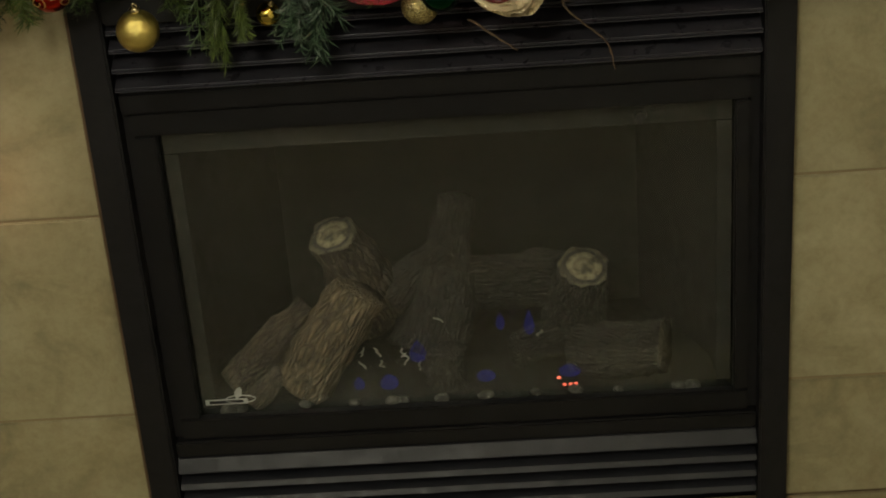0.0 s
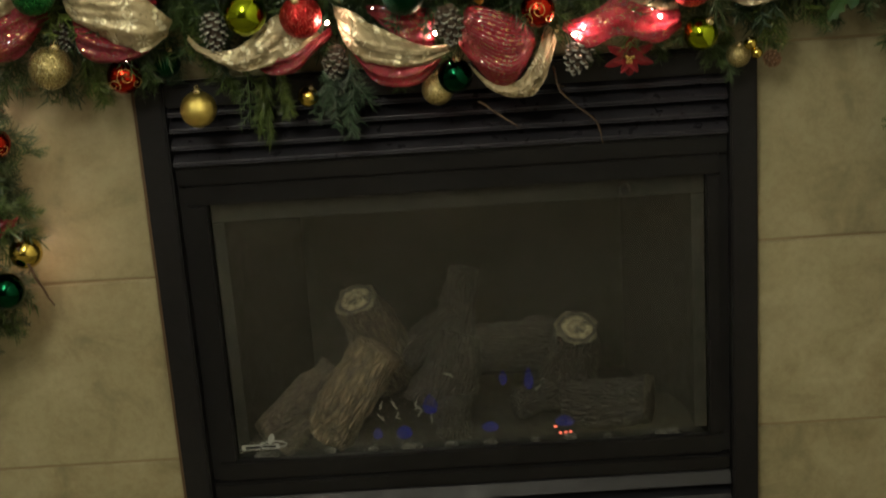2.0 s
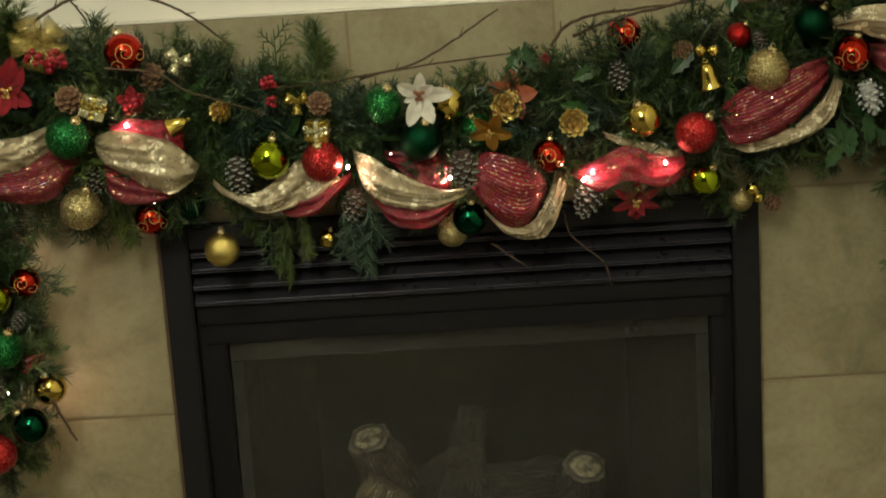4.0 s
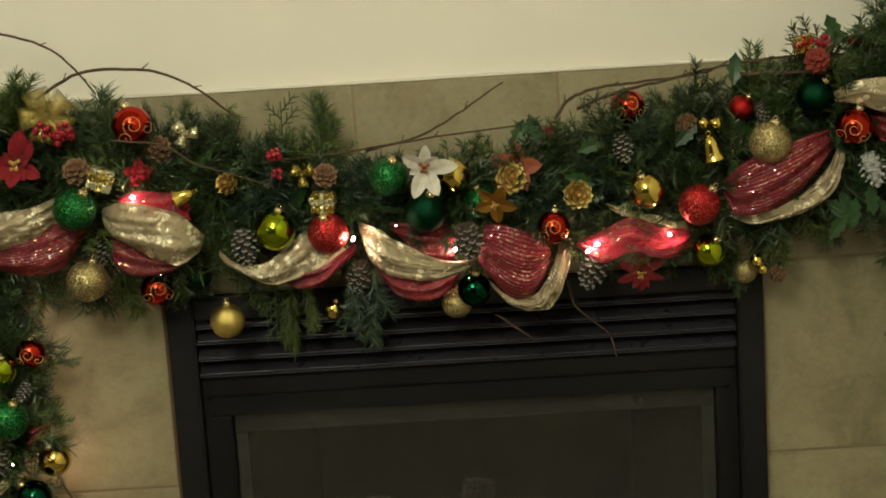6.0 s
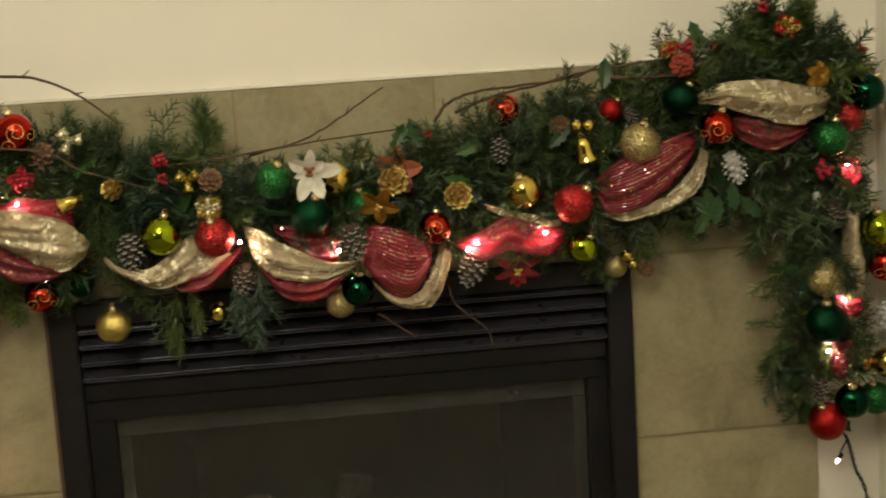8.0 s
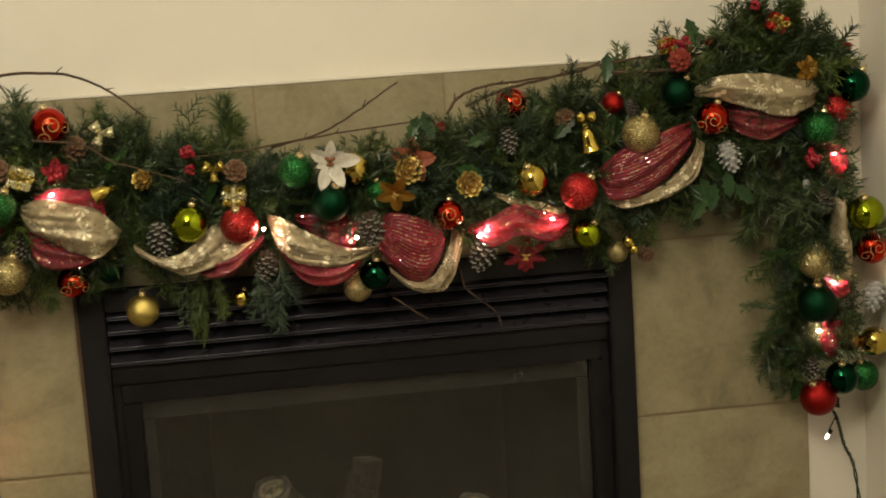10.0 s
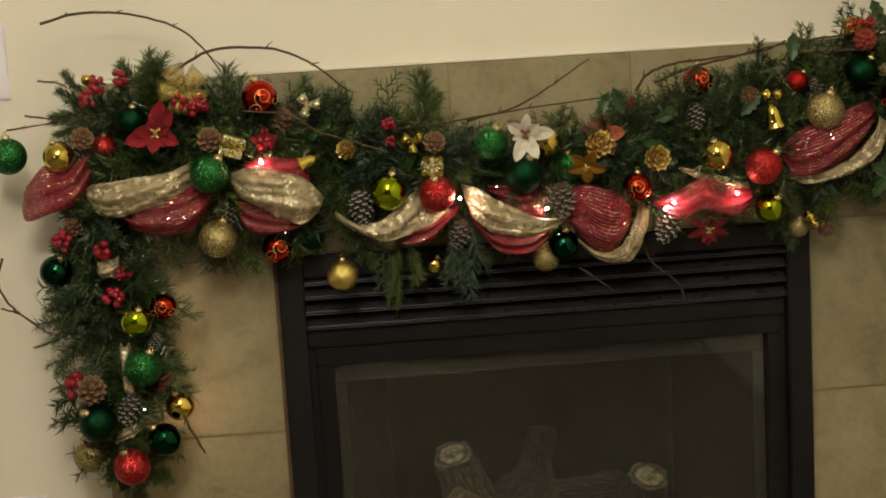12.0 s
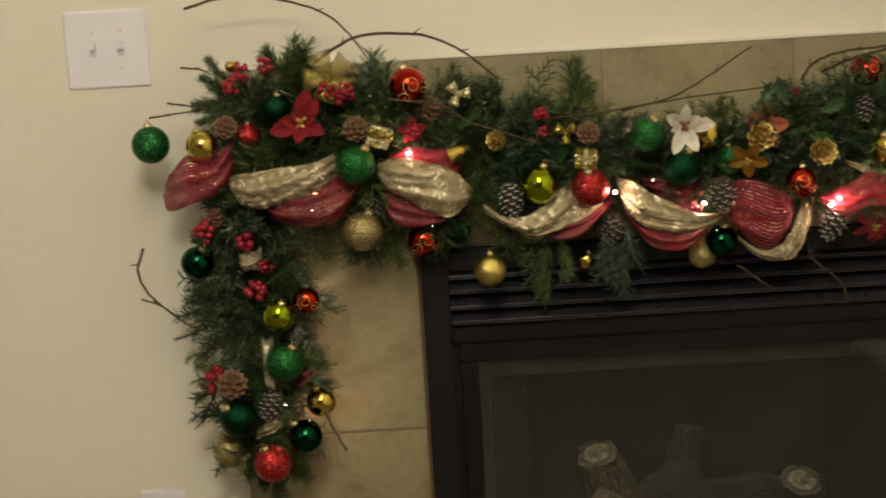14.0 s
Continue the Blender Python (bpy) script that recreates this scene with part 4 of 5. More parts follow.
def ribbon_loop(parent, material, top, low, depth, bulge, folds, crumple, soft):
    """One gathered loop between two tucks: two edges, a rounded belly between them and creases that run into the tucks."""
    nu, nv = 46, 18
    rnd = random.Random(int(abs(top[0][0]) * 1000) + int(top[0][1] * 1000))
    ph, ph2, lift = rnd.uniform(0, 6.28), rnd.uniform(0, 6.28), rnd.uniform(0, 9)
    (tx, tz), (lx, lz) = spread(top, nu), spread(low, nu)
    verts, uvs, faces = [], [], []
    for i in range(nu + 1):
        s = i / nu
        hump = 4 * s * (1 - s)
        for j in range(nv + 1):
            v = j / nv
            x, z = tx[i] + (lx[i] - tx[i]) * v, tz[i] + (lz[i] - tz[i]) * v
            belly = bulge * (0.35 + 0.65 * hump) * math.sin(math.pi * (0.12 + 0.80 * v))
            crease = soft * (1 - 0.35 * hump) * math.sin(folds * 2 * math.pi * (v + 0.10 * math.sin(3 * s + ph2)) + ph + 1.8 * s)
            sharp = abs(noise.noise(Vector((x * 26 + 9 * v, z * 26, lift)))) + 0.5 * abs(noise.noise(Vector((x * 60, z * 60, lift + 4))))
            back = 0.026 * (1 - hump) ** 2.4
            y = -depth - belly - crease - crumple * (0.45 - sharp) + back
            wave = 0.0022 * math.sin(11 * s + ph) * (1 if j in (0, nv) else 0.3)
            verts.append((x, y, z + wave))
            uvs.append((s, v))
    for i in range(nu):
        for j in range(nv):
            a = i * (nv + 1) + j
            faces.append((a, a + 1, a + nv + 2, a + nv + 1))
    me = mesh_from("ribbon_loop", verts, faces, material, True)
    layer = me.uv_layers.new(name="UVMap")
    layer.data.foreach_set("uv", [c for lp in me.loops for c in uvs[lp.vertex_index]])
    ob = put_part("ribbon_loop", me, parent)
    mod = ob.modifiers.new("thickness", "SOLIDIFY")
    mod.thickness = 0.0007
    return ob


def red_loop(top, low, depth, bulge, folds):
    ribbon_loop(RED_RIBBON, RIBBON_RED, top, low, depth, bulge, folds, 0.007, 0.0065)


def cream_loop(top, low, depth, bulge, folds):
    ribbon_loop(CREAM_RIBBON, RIBBON_CREAM, top, low, depth, bulge, folds, 0.015, 0.0045)


red_loop([(-0.388, 0.978), (-0.350, 1.011), (-0.311, 1.007), (-0.275, 1.034)], [(-0.398, 0.945), (-0.387, 0.926), (-0.346, 0.933), (-0.303, 0.952), (-0.275, 0.986)], 0.120, 0.030, 2.0)
red_loop([(-0.246, 0.936), (-0.186, 0.949), (-0.127, 0.963), (-0.081, 0.966)], [(-0.235, 0.916), (-0.207, 0.894), (-0.166, 0.886), (-0.119, 0.897), (-0.083, 0.939)], 0.125, 0.025, 2.0)
cream_loop([(-0.289, 0.970), (-0.261, 0.983), (-0.199, 0.985), (-0.117, 1.000)], [(-0.288, 0.954), (-0.265, 0.931), (-0.226, 0.924), (-0.169, 0.939), (-0.111, 0.968)], 0.140, 0.028, 2.2)
red_loop([(-0.033, 0.996), (-0.002, 1.003), (0.032, 1.003), (0.073, 0.997)], [(-0.030, 0.983), (0.003, 0.977), (0.044, 0.963), (0.076, 0.949)], 0.135, 0.015, 1.6)
red_loop([(-0.048, 0.950), (-0.010, 0.933), (0.026, 0.911), (0.063, 0.894)], [(-0.046, 0.927), (-0.038, 0.896), (-0.011, 0.877), (0.023, 0.875), (0.063, 0.890)], 0.125, 0.025, 2.0)
cream_loop([(-0.052, 0.982), (-0.019, 0.989), (0.029, 0.983), (0.065, 0.968), (0.098, 0.931)], [(-0.053, 0.964), (-0.039, 0.941), (0.008, 0.914), (0.055, 0.891), (0.086, 0.907)], 0.142, 0.030, 2.0)
cream_loop([(0.113, 0.904), (0.150, 0.886), (0.184, 0.884), (0.220, 0.913), (0.254, 0.932)], [(0.112, 0.894), (0.156, 0.867), (0.196, 0.851), (0.251, 0.868), (0.308, 0.890)], 0.130, 0.015, 1.6)
red_loop([(0.208, 0.861), (0.240, 0.874), (0.274, 0.878), (0.318, 0.906)], [(0.211, 0.848), (0.233, 0.841), (0.268, 0.849), (0.319, 0.891)], 0.127, 0.012, 1.6)
red_loop([(0.369, 0.926), (0.399, 0.931), (0.437, 0.925), (0.473, 0.920)], [(0.372, 0.915), (0.401, 0.897), (0.434, 0.874), (0.464, 0.868)], 0.118, 0.012, 2.0)
red_loop([(0.336, 0.888), (0.380, 0.862), (0.429, 0.851), (0.471, 0.852)], [(0.342, 0.868), (0.370, 0.831), (0.407, 0.813), (0.440, 0.816), (0.472, 0.845)], 0.122, 0.024, 2.0)
cream_loop([(0.323, 0.936), (0.355, 0.930), (0.383, 0.907), (0.431, 0.882), (0.492, 0.868)], [(0.329, 0.909), (0.340, 0.883), (0.372, 0.856), (0.428, 0.845), (0.496, 0.862)], 0.138, 0.028, 2.0)
red_loop([(0.508, 0.918), (0.538, 0.923), (0.571, 0.912), (0.607, 0.883)], [(0.497, 0.866), (0.520, 0.836), (0.547, 0.813), (0.577, 0.811), (0.609, 0.856)], 0.128, 0.038, 2.4)
cream_loop([(0.511, 0.833), (0.548, 0.810), (0.582, 0.811), (0.607, 0.849), (0.624, 0.882)], [(0.520, 0.819), (0.551, 0.794), (0.585, 0.786), (0.612, 0.798), (0.645, 0.881)], 0.122, 0.014, 1.4)
red_loop([(0.650, 0.887), (0.688, 0.908), (0.723, 0.921), (0.764, 0.909), (0.816, 0.894)], [(0.647, 0.877), (0.682, 0.857), (0.724, 0.868), (0.777, 0.857), (0.817, 0.869)], 0.130, 0.024, 2.0)
cream_loop([(0.695, 0.937), (0.725, 0.932), (0.763, 0.919), (0.815, 0.904)], [(0.699, 0.929), (0.728, 0.917), (0.766, 0.906), (0.815, 0.889)], 0.118, 0.012, 1.3)
red_loop([(0.869, 0.966), (0.894, 0.989), (0.936, 1.009), (0.981, 1.024), (1.029, 1.031)], [(0.870, 0.943), (0.882, 0.915), (0.921, 0.914), (0.980, 0.946), (1.029, 0.995)], 0.130, 0.034, 2.6)
cream_loop([(0.878, 0.917), (0.917, 0.911), (0.963, 0.932), (1.009, 0.962), (1.039, 1.003)], [(0.881, 0.907), (0.914, 0.896), (0.976, 0.911), (1.028, 0.938), (1.053, 0.992)], 0.125, 0.012, 1.4)
cream_loop([(1.032, 1.083), (1.068, 1.106), (1.131, 1.103), (1.200, 1.092), (1.245, 1.080)], [(1.035, 1.070), (1.071, 1.067), (1.116, 1.048), (1.171, 1.031), (1.240, 1.047)], 0.135, 0.034, 1.8)
red_loop([(1.088, 1.054), (1.127, 1.049), (1.168, 1.034), (1.217, 1.026)], [(1.089, 1.022), (1.112, 1.002), (1.144, 0.995), (1.177, 1.000), (1.214, 1.020)], 0.122, 0.024, 2.2)
red_loop([(1.264, 0.979), (1.282, 0.970), (1.301, 0.962)], [(1.268, 0.919), (1.282, 0.913), (1.296, 0.922)], 0.11, .015, 1.5)
red_loop([(1.260, 0.743), (1.284, 0.738), (1.307, 0.734)], [(1.269, 0.719), (1.285, 0.708), (1.302, 0.711)], 0.1, .01, 1.5)
red_loop([(1.244, 0.674), (1.268, 0.672), (1.292, 0.670)], [(1.253, 0.611), (1.268, 0.603), (1.282, 0.604)], 0.1, .015, 1.5)
red_loop([(-0.201, 0.656), (-0.188, 0.653), (-0.174, 0.649)], [(-0.210, 0.626), (-0.196, 0.625), (-0.182, 0.630)], 0.12, .01, 1.5)
cream_loop([(1.270, 0.884), (1.280, 0.883), (1.289, 0.882)], [(1.264, 0.751), (1.285, 0.746), (1.306, 0.756)], 0.115, .02, 1.5)
cream_loop([(-0.260, 0.708), (-0.250, 0.708), (-0.240, 0.707)], [(-0.260, 0.632), (-0.246, 0.623), (-0.233, 0.621)], 0.125, .015, 1.5)
cream_loop([(-0.275, 0.557), (-0.254, 0.568), (-0.232, 0.578)], [(-0.281, 0.540), (-0.253, 0.551), (-0.225, 0.566)], 0.125, .01, 1.5)
cream_loop([(-0.328, 0.514), (-0.308, 0.510), (-0.289, 0.507)], [(-0.318, 0.464), (-0.308, 0.464), (-0.299, 0.467)], 0.1, .01, 1.5)
cream_loop([(-0.287, 0.851), (-0.267, 0.853), (-0.248, 0.855)], [(-0.283, 0.823), (-0.264, 0.820), (-0.246, 0.825)], 0.125, 0.014, 1.5)


# ---------------------------------------------------------------- pine cones
def cone_meshes(name, mats, rows=8, per=6, tall=1.25, seed=3, full=True):
    """Scales set in a spiral round an ovoid core, one unit wide; the core and the scales."""
    rng = random.Random(seed)
    core = mesh_from("core", *lathe([(0.05, -0.5 * tall), (0.22, -0.40 * tall), (0.30, -0.1 * tall), (0.22, 0.25 * tall), (0.05, 0.5 * tall)], 10), mats[0], True)
    verts, faces, idx = [], [], []
    total = rows * per
    for i in range(total):
        t = (i + 0.5) / total
        z = (-0.46 + 0.92 * t) * tall
        r = 0.5 * math.sin(math.pi * (0.14 + 0.80 * t)) ** 0.8
        a = i * 2.39996
        up = 0.25 + 0.9 * t
        out = Vector((math.cos(a), math.sin(a), 0))
        side = Vector((-math.sin(a), math.cos(a), 0))
        w = 0.21 * (1.1 - 0.5 * t) * rng.uniform(0.9, 1.1)
        base = Vector((0, 0, z)) + out * r * 0.3
        tip = Vector((0, 0, z)) + out * r + Vector((0, 0, 0.13 * up * tall))
        thick = Vector((0, 0, 0.065))
        mid = base.lerp(tip, 0.72)
        o = len(verts)
        verts += [base - side * w * 0.3, base + side * w * 0.3, mid + side * w * 0.62, tip, mid - side * w * 0.62]
        verts += [p - thick for p in verts[o:o + 5]]
        faces += [(o, o + 1, o + 2, o + 4), (o + 4, o + 2, o + 3), (o + 5, o + 9, o + 7, o + 6), (o + 9, o + 8, o + 7), (o + 2, o + 7, o + 8, o + 3), (o + 3, o + 8, o + 9, o + 4)]
        idx += [0, 1, 0, 0, 1, 1] if full else [0, 0, 0, 0, 1, 1]
    return core, mesh_from("scales", verts, faces, list(mats), False, idx)


GOLD_DARK = satin("dull_antique_gold", (0.36, 0.22, 0.065), 0.42)
CONES = {
    "brown": (cone_meshes("b", (CONE_BROWN, CONE_TIP), 7, 6, 0.95), "brown pine cone tucked in the garland"),
    "gold": (cone_meshes("g", (GOLD_DARK, GOLD_SATIN), 6, 6, 0.85), "gold painted pine cone tucked in the garland"),
    "frosted": (cone_meshes("f", (CONE_DARK, FROST), 8, 6, 1.3, 3, False), "dark pine cone with white frosted tips"),
    "white": (cone_meshes("w", (WHITE_CONE, WHITE_CONE), 7, 6, 1.2), "small white frosted pine cone in the garland"),
    "red": (cone_meshes("r", (CONE_RED, CONE_RED), 7, 6, 1.0), "red brown pine cone tucked in the garland"),
}


def pine_cone(x, y, z, d, kind):
    (core, scales), label = CONES[kind]
    ob = thing("pine_cone", (x, y, z), label, "pine cone", "pine cones on the garland")
    face = (random.uniform(50, 95), random.uniform(-20, 20), random.uniform(-30, 30)) if kind in ("brown", "gold", "red") else (random.uniform(160, 200), random.uniform(-25, 25), random.uniform(-40, 40))
    ob.rotation_euler = [radians(a) for a in face]
    ob.scale = (d, d, d)
    put_part("core", core, ob)
    put_part("scaly_husk", scales, ob)


CONE_ROWS_MIDDLE = [
    (-0.081, -0.14, 1.039, 0.044, "brown"),
    (0.034, -0.1, 1.06, 0.046, "brown"),
    (0.282, -0.14, 1.011, 0.039, "brown"),
    (1.005, -0.14, 1.134, 0.04, "red"),
    (0.137, -0.14, 1.008, 0.035, "gold"),
    (0.554, -0.14, 0.99, 0.049, "gold"),
    (0.651, -0.14, 0.96, 0.047, "gold"),
    (0.156, -0.14, 0.914, 0.042, "frosted"),
    (0.319, -0.1, 0.851, 0.04, "frosted"),
    (0.487, -0.16, 0.906, 0.045, "frosted"),
    (0.67, -0.12, 0.843, 0.045, "frosted"),
    (0.721, -0.12, 1.025, 0.034, "frosted"),
    (0.93, -0.11, 1.063, 0.024, "frosted"),
    (1.086, -0.13, 0.971, 0.042, "white"),
    (0.819, -0.1, 1.05, 0.036, "brown"),
    (0.952, -0.08, 0.81, 0.029, "brown"),
    (-0.067, -0.11, 0.915, 0.033, "frosted"),
]
CONE_ROWS_SIDES = [
    (-0.286, -0.13, 1.053, 0.04, "brown"),
    (-0.308, -0.14, 0.639, 0.052, "brown"),
    (-0.248, -0.13, 0.6, 0.041, "frosted"),
    (-0.318, -0.1, 0.906, 0.035, "brown"),
    (-0.2, -0.12, 0.708, 0.024, "frosted"),
    (1.25, -0.12, 0.881, 0.035, "frosted"),
    (1.341, -0.11, 0.71, 0.042, "white"),
    (1.229, -0.1, 0.59, 0.032, "frosted"),
    (1.229, -0.1, 0.907, 0.017, "white"),
]
for row in CONE_ROWS_MIDDLE + CONE_ROWS_SIDES:
    pine_cone(*row)


# ---------------------------------------------------------------- berries
BERRY_MESH = mesh_from("berry", *ball_data(0.15, 7, 10), BERRY, True)
BERRY_STALK = mesh_from("stalk", *tube([(0, 0, 0), (0.05, 0.4, -0.1), (0.0, 0.9, -0.3)], 0.05, 5), WIRE)


def berry_cluster(x, y, z, d):
    ob = thing("berry_cluster", (x, y, z), "cluster of glossy red berries on a wire pick", "berries", "berry picks on the garland")
    ob.scale = (d * 1.1,) * 3
    ob.rotation_euler = (0, random.uniform(-1.5, 1.5), 0)
    for i in range(14):
        d3 = Vector((random.uniform(-1, 1), random.uniform(-1, 0.4), random.uniform(-1, 1))).normalized() * random.uniform(0.22, 0.42)
        put_part("berry", BERRY_MESH, ob, Matrix.LocRotScale(d3, None, (random.uniform(0.85, 1.15),) * 3))
    put_part("stalk", BERRY_STALK, ob)


for x, y, z, d in (
    (0.209, -0.13, 1.045, 0.025),
    (0.212, -0.13, 1.017, 0.017),
    (0.006, -0.13, 1.028, 0.027),
    (-0.097, -0.13, 1.097, 0.038),
    (0.614, -0.1, 1.053, 0.019),
    (1.022, -0.11, 1.159, 0.03),
    (0.996, -0.11, 1.156, 0.026),
    (-0.256, -0.12, 1.139, 0.031),
    (-0.22, -0.12, 1.145, 0.03),
    (-0.271, -0.13, 1.116, 0.029),
    (-0.124, -0.14, 1.102, 0.027),
    (-0.092, -0.14, 1.1, 0.027),
    (-0.331, -0.13, 0.889, 0.036),
    (-0.269, -0.14, 0.873, 0.036),
    (-0.257, -0.14, 0.793, 0.038),
    (-0.34, -0.12, 0.645, 0.039),
    (-0.24, -0.12, 0.826, 0.027),
    (1.228, -0.13, 0.957, 0.031),
    (1.139, -0.12, 1.213, 0.02)):
    berry_cluster(x, y, z, d)


# ---------------------------------------------------------------- flowers, bows, parcels, bells
def flower(name, place, size, petals, material, heart, label, tilt=(0, 0, 0), rings=1, width=0.42, curl=0.15, fans=()):
    """Petals round a heart of stamens: even rings of them, or fans of (angle from upright, length, lean)."""
    ob = thing(name, place, label, "flower")
    ob.rotation_euler = [radians(a) for a in tilt]
    me = mesh_from("petal", *leaf_data(size * 0.52, size * width * 0.62, 5, 0.0, 0.3, -curl), material)
    limp = mesh_from("petal", *leaf_data(size * 0.52, size * width * 0.70, 5, 0.12, 0.45, curl + 0.25), material)
    for ring in range(0 if fans else rings):
        for i in range(petals):
            a = 360 * (i + 0.5 * ring) / petals + random.uniform(-8, 8)
            put_part("petal", me, ob, pose(0, -0.004 * ring, 0, 0, a, 0) @ pose(0, 0, 0, 18 + 20 * ring, 0, 0) @ Matrix.Scale(1 - 0.3 * ring, 4))
    for i, (a, length, lean) in enumerate(fans):
        put_part("petal", limp if i % 2 else me, ob, pose(0, -0.003 * (i % 3), 0, 0, a, 0) @ pose(0, 0, 0, lean, 0, 0) @ Matrix.Scale(length, 4))
    rng = random.Random(5)
    beads = [moved(ball_data(size * 0.035, 6, 8), Matrix.Translation((rng.uniform(-1, 1) * size * 0.07, -0.008 - rng.uniform(0, 0.006), rng.uniform(-1, 1) * size * 0.07))) for _ in range(9)]
    put_part("stamens", mesh_from("stamens", *join(beads), heart, True), ob)
    return ob


LILY_HEART = cloth("rust_stamen", (0.17, 0.06, 0.03), (0.34, 0.15, 0.06))
flower("white_flower", (0.428, -0.160, 1.018), 0.086, 6, WHITE_SILK, LILY_HEART, "white silk lily flower with a rust brown heart", (4, 0, 6), 1, 0.38, 0.02,
       ((4, 0.85, 26), (-58, 0.95, 14), (-158, 1.08, 6), (157, 1.05, 10), (92, 1.12, 4), (46, 0.78, 30), (-108, 0.6, 28)))
flower("poinsettia", (-0.166, -0.150, 1.056), 0.098, 6, VELVET, GOLD_LINE, "drooping red velvet poinsettia flower in the garland", (0, 0, 8), 1, 0.44, -0.1,
       ((14, 1.05, 4), (38, 0.95, 12), (-102, 1.05, 14), (-76, 0.80, 26), (118, 0.85, 18), (-165, 0.75, 26), (150, 0.62, 30), (66, 0.60, 30), (-30, 0.60, 32)))
flower("gold_flower", (0.530, -0.152, 0.958), 0.062, 5, GOLD_LEAF, GOLD_LINE, "gold painted flower below a pine cone", (25, 30, 0), 1, 0.5, 0.2)
flower("copper_flower", (0.562, -0.125, 1.003), 0.075, 5, COPPER_LEAF, GOLD_LINE, "copper red silk flower behind a gold pine cone", (-15, 10, 0), 1, 0.55, 0.1)
flower("red_flower", (0.743, -0.095, 0.833), 0.075, 6, VELVET, GOLD_LINE, "small red glitter flower under the garland", (30, 0, 0), 2, 0.35, 0.2)
flower("gold_rose", (1.222, -0.135, 1.103), 0.042, 6, GOLD_LEAF, GOLD_LINE, "small dull gold fabric rose in the garland", (0, 0, 15), 2, 0.7, 0.5)
flower("red_flower", (0.006, -0.120, 1.030), 0.045, 5, VELVET, BERRY, "small red velvet flower in the garland", (10, 0, 0), 2, 0.6, 0.2)


def gift_parcel(x, y, z, d, paper, band, label, turn):
    ob = thing("gift_parcel", (x, y, z), label, "ornament", "parcels on the garland")
    ob.rotation_euler = [radians(a) for a in turn]
    h = d / 2
    part("box", box(-h, h, -h * 0.6, h * 0.6, -h * 0.9, h * 0.9, d * 0.05), paper, ob)
    part("band", box(-h * 0.16, h * 0.16, -h * 0.66, h * 0.66, -h * 0.96, h * 0.96), band, ob)
    part("band", box(-h * 1.05, h * 1.05, -h * 0.645, h * 0.645, -h * 0.14, h * 0.14), band, ob)
    for s in (-1, 1):
        pts = [(0, -h * 0.7, 0), (s * h * 0.5, -h * 1.0, h * 0.35), (s * h * 0.95, -h * 0.95, h * 0.5), (s * h * 0.8, -h * 0.85, h * 0.05), (0, -h * 0.7, 0)]
        put_part("bow", mesh_from("bow", *tube(smooth_line(pts, 4), h * 0.14, 6), band, True), ob)


gift_parcel(-0.046, -0.145, 1.026, 0.036, CREAM_FOIL, GOLD_FOIL, "small champagne foil gift parcel in the garland", (5, 20, 10))
gift_parcel(0.277, -0.145, 0.972, 0.034, GOLD_FOIL, CREAM_FOIL, "small gold foil gift parcel in the garland", (5, 4, -8))
gift_parcel(1.174, -0.125, 1.182, 0.032, RED_FOIL, GOLD_FOIL, "small red gift parcel with gold band", (5, 25, 10))
gift_parcel(0.990, -0.118, 1.158, 0.026, GOLD_FOIL, RED_FOIL, "tiny gold gift parcel with red band", (5, -15, 10))


def gauze():
    n = Nodes("gold_gauze")
    n.colour(n.ramp(n.voronoi(300), [(0.2, (0.36, 0.26, 0.06)), (0.6, (0.62, 0.48, 0.14))]))
    n.set(metallic=0.6, roughness=0.3)
    n.bump(n.noise(50, 3), 0.8, 0.006)
    gap = n.add("ShaderNodeBsdfTransparent")
    mix = n.add("ShaderNodeMixShader")
    mix.inputs[0].default_value = 0.74
    n.link(n.bsdf.outputs[0], mix.inputs[1])
    n.link(gap.outputs[0], mix.inputs[2])
    n.link(mix.outputs[0], n.tree.nodes["Material Output"].inputs["Surface"])
    return n.mat


GOLD_GAUZE = gauze()


def foil_bow(x, y, z, size, material, label, loops=4, turn=0):
    ob = thing("foil_bow", (x, y, z), label, "bow")
    ob.rotation_euler = (0, radians(turn), 0)
    h = size / 2
    for i in range(loops):
        a = 2 * math.pi * i / loops + 0.5
        c, s = math.cos(a), math.sin(a)
        verts, faces = [], []
        for k in range(13):
            t = k / 12
            r = h * math.sin(math.pi * t)
            y2 = -0.35 * h * math.sin(2 * math.pi * t) - 0.006
            wv = h * (0.18 + 0.30 * math.sin(math.pi * t))
            for e in (-1, 1):
                verts.append((c * r - s * wv * e, y2, s * r + c * wv * e))
        faces = [(2 * k, 2 * k + 1, 2 * k + 3, 2 * k + 2) for k in range(12)]
        lp = put_part("bow_loop", mesh_from("bow_loop", verts, faces, material, True), ob)
        mod = lp.modifiers.new("thickness", "SOLIDIFY")
        mod.thickness = 0.0008
    put_part("knot", mesh_from("knot", *moved(ball_data(h * 0.2, 8, 10), Matrix.Translation((0, -0.008, 0))), material, True), ob)


foil_bow(-0.119, -0.125, 1.122, 0.080, GOLD_GAUZE, "sheer gold gauze bow above the poinsettia", 5, -10)
foil_bow(0.081, -0.130, 1.084, 0.038, CREAM_FOIL, "small champagne foil bow in the garland", 3, 25)
foil_bow(0.248, -0.120, 1.012, 0.036, GOLD_FOIL, "small yellow gold glitter bow", 3, 0)
foil_bow(1.306, -0.060, 1.117, 0.050, RED_FOIL, "sheer red ribbon bow at the garland's corner", 3, 80)


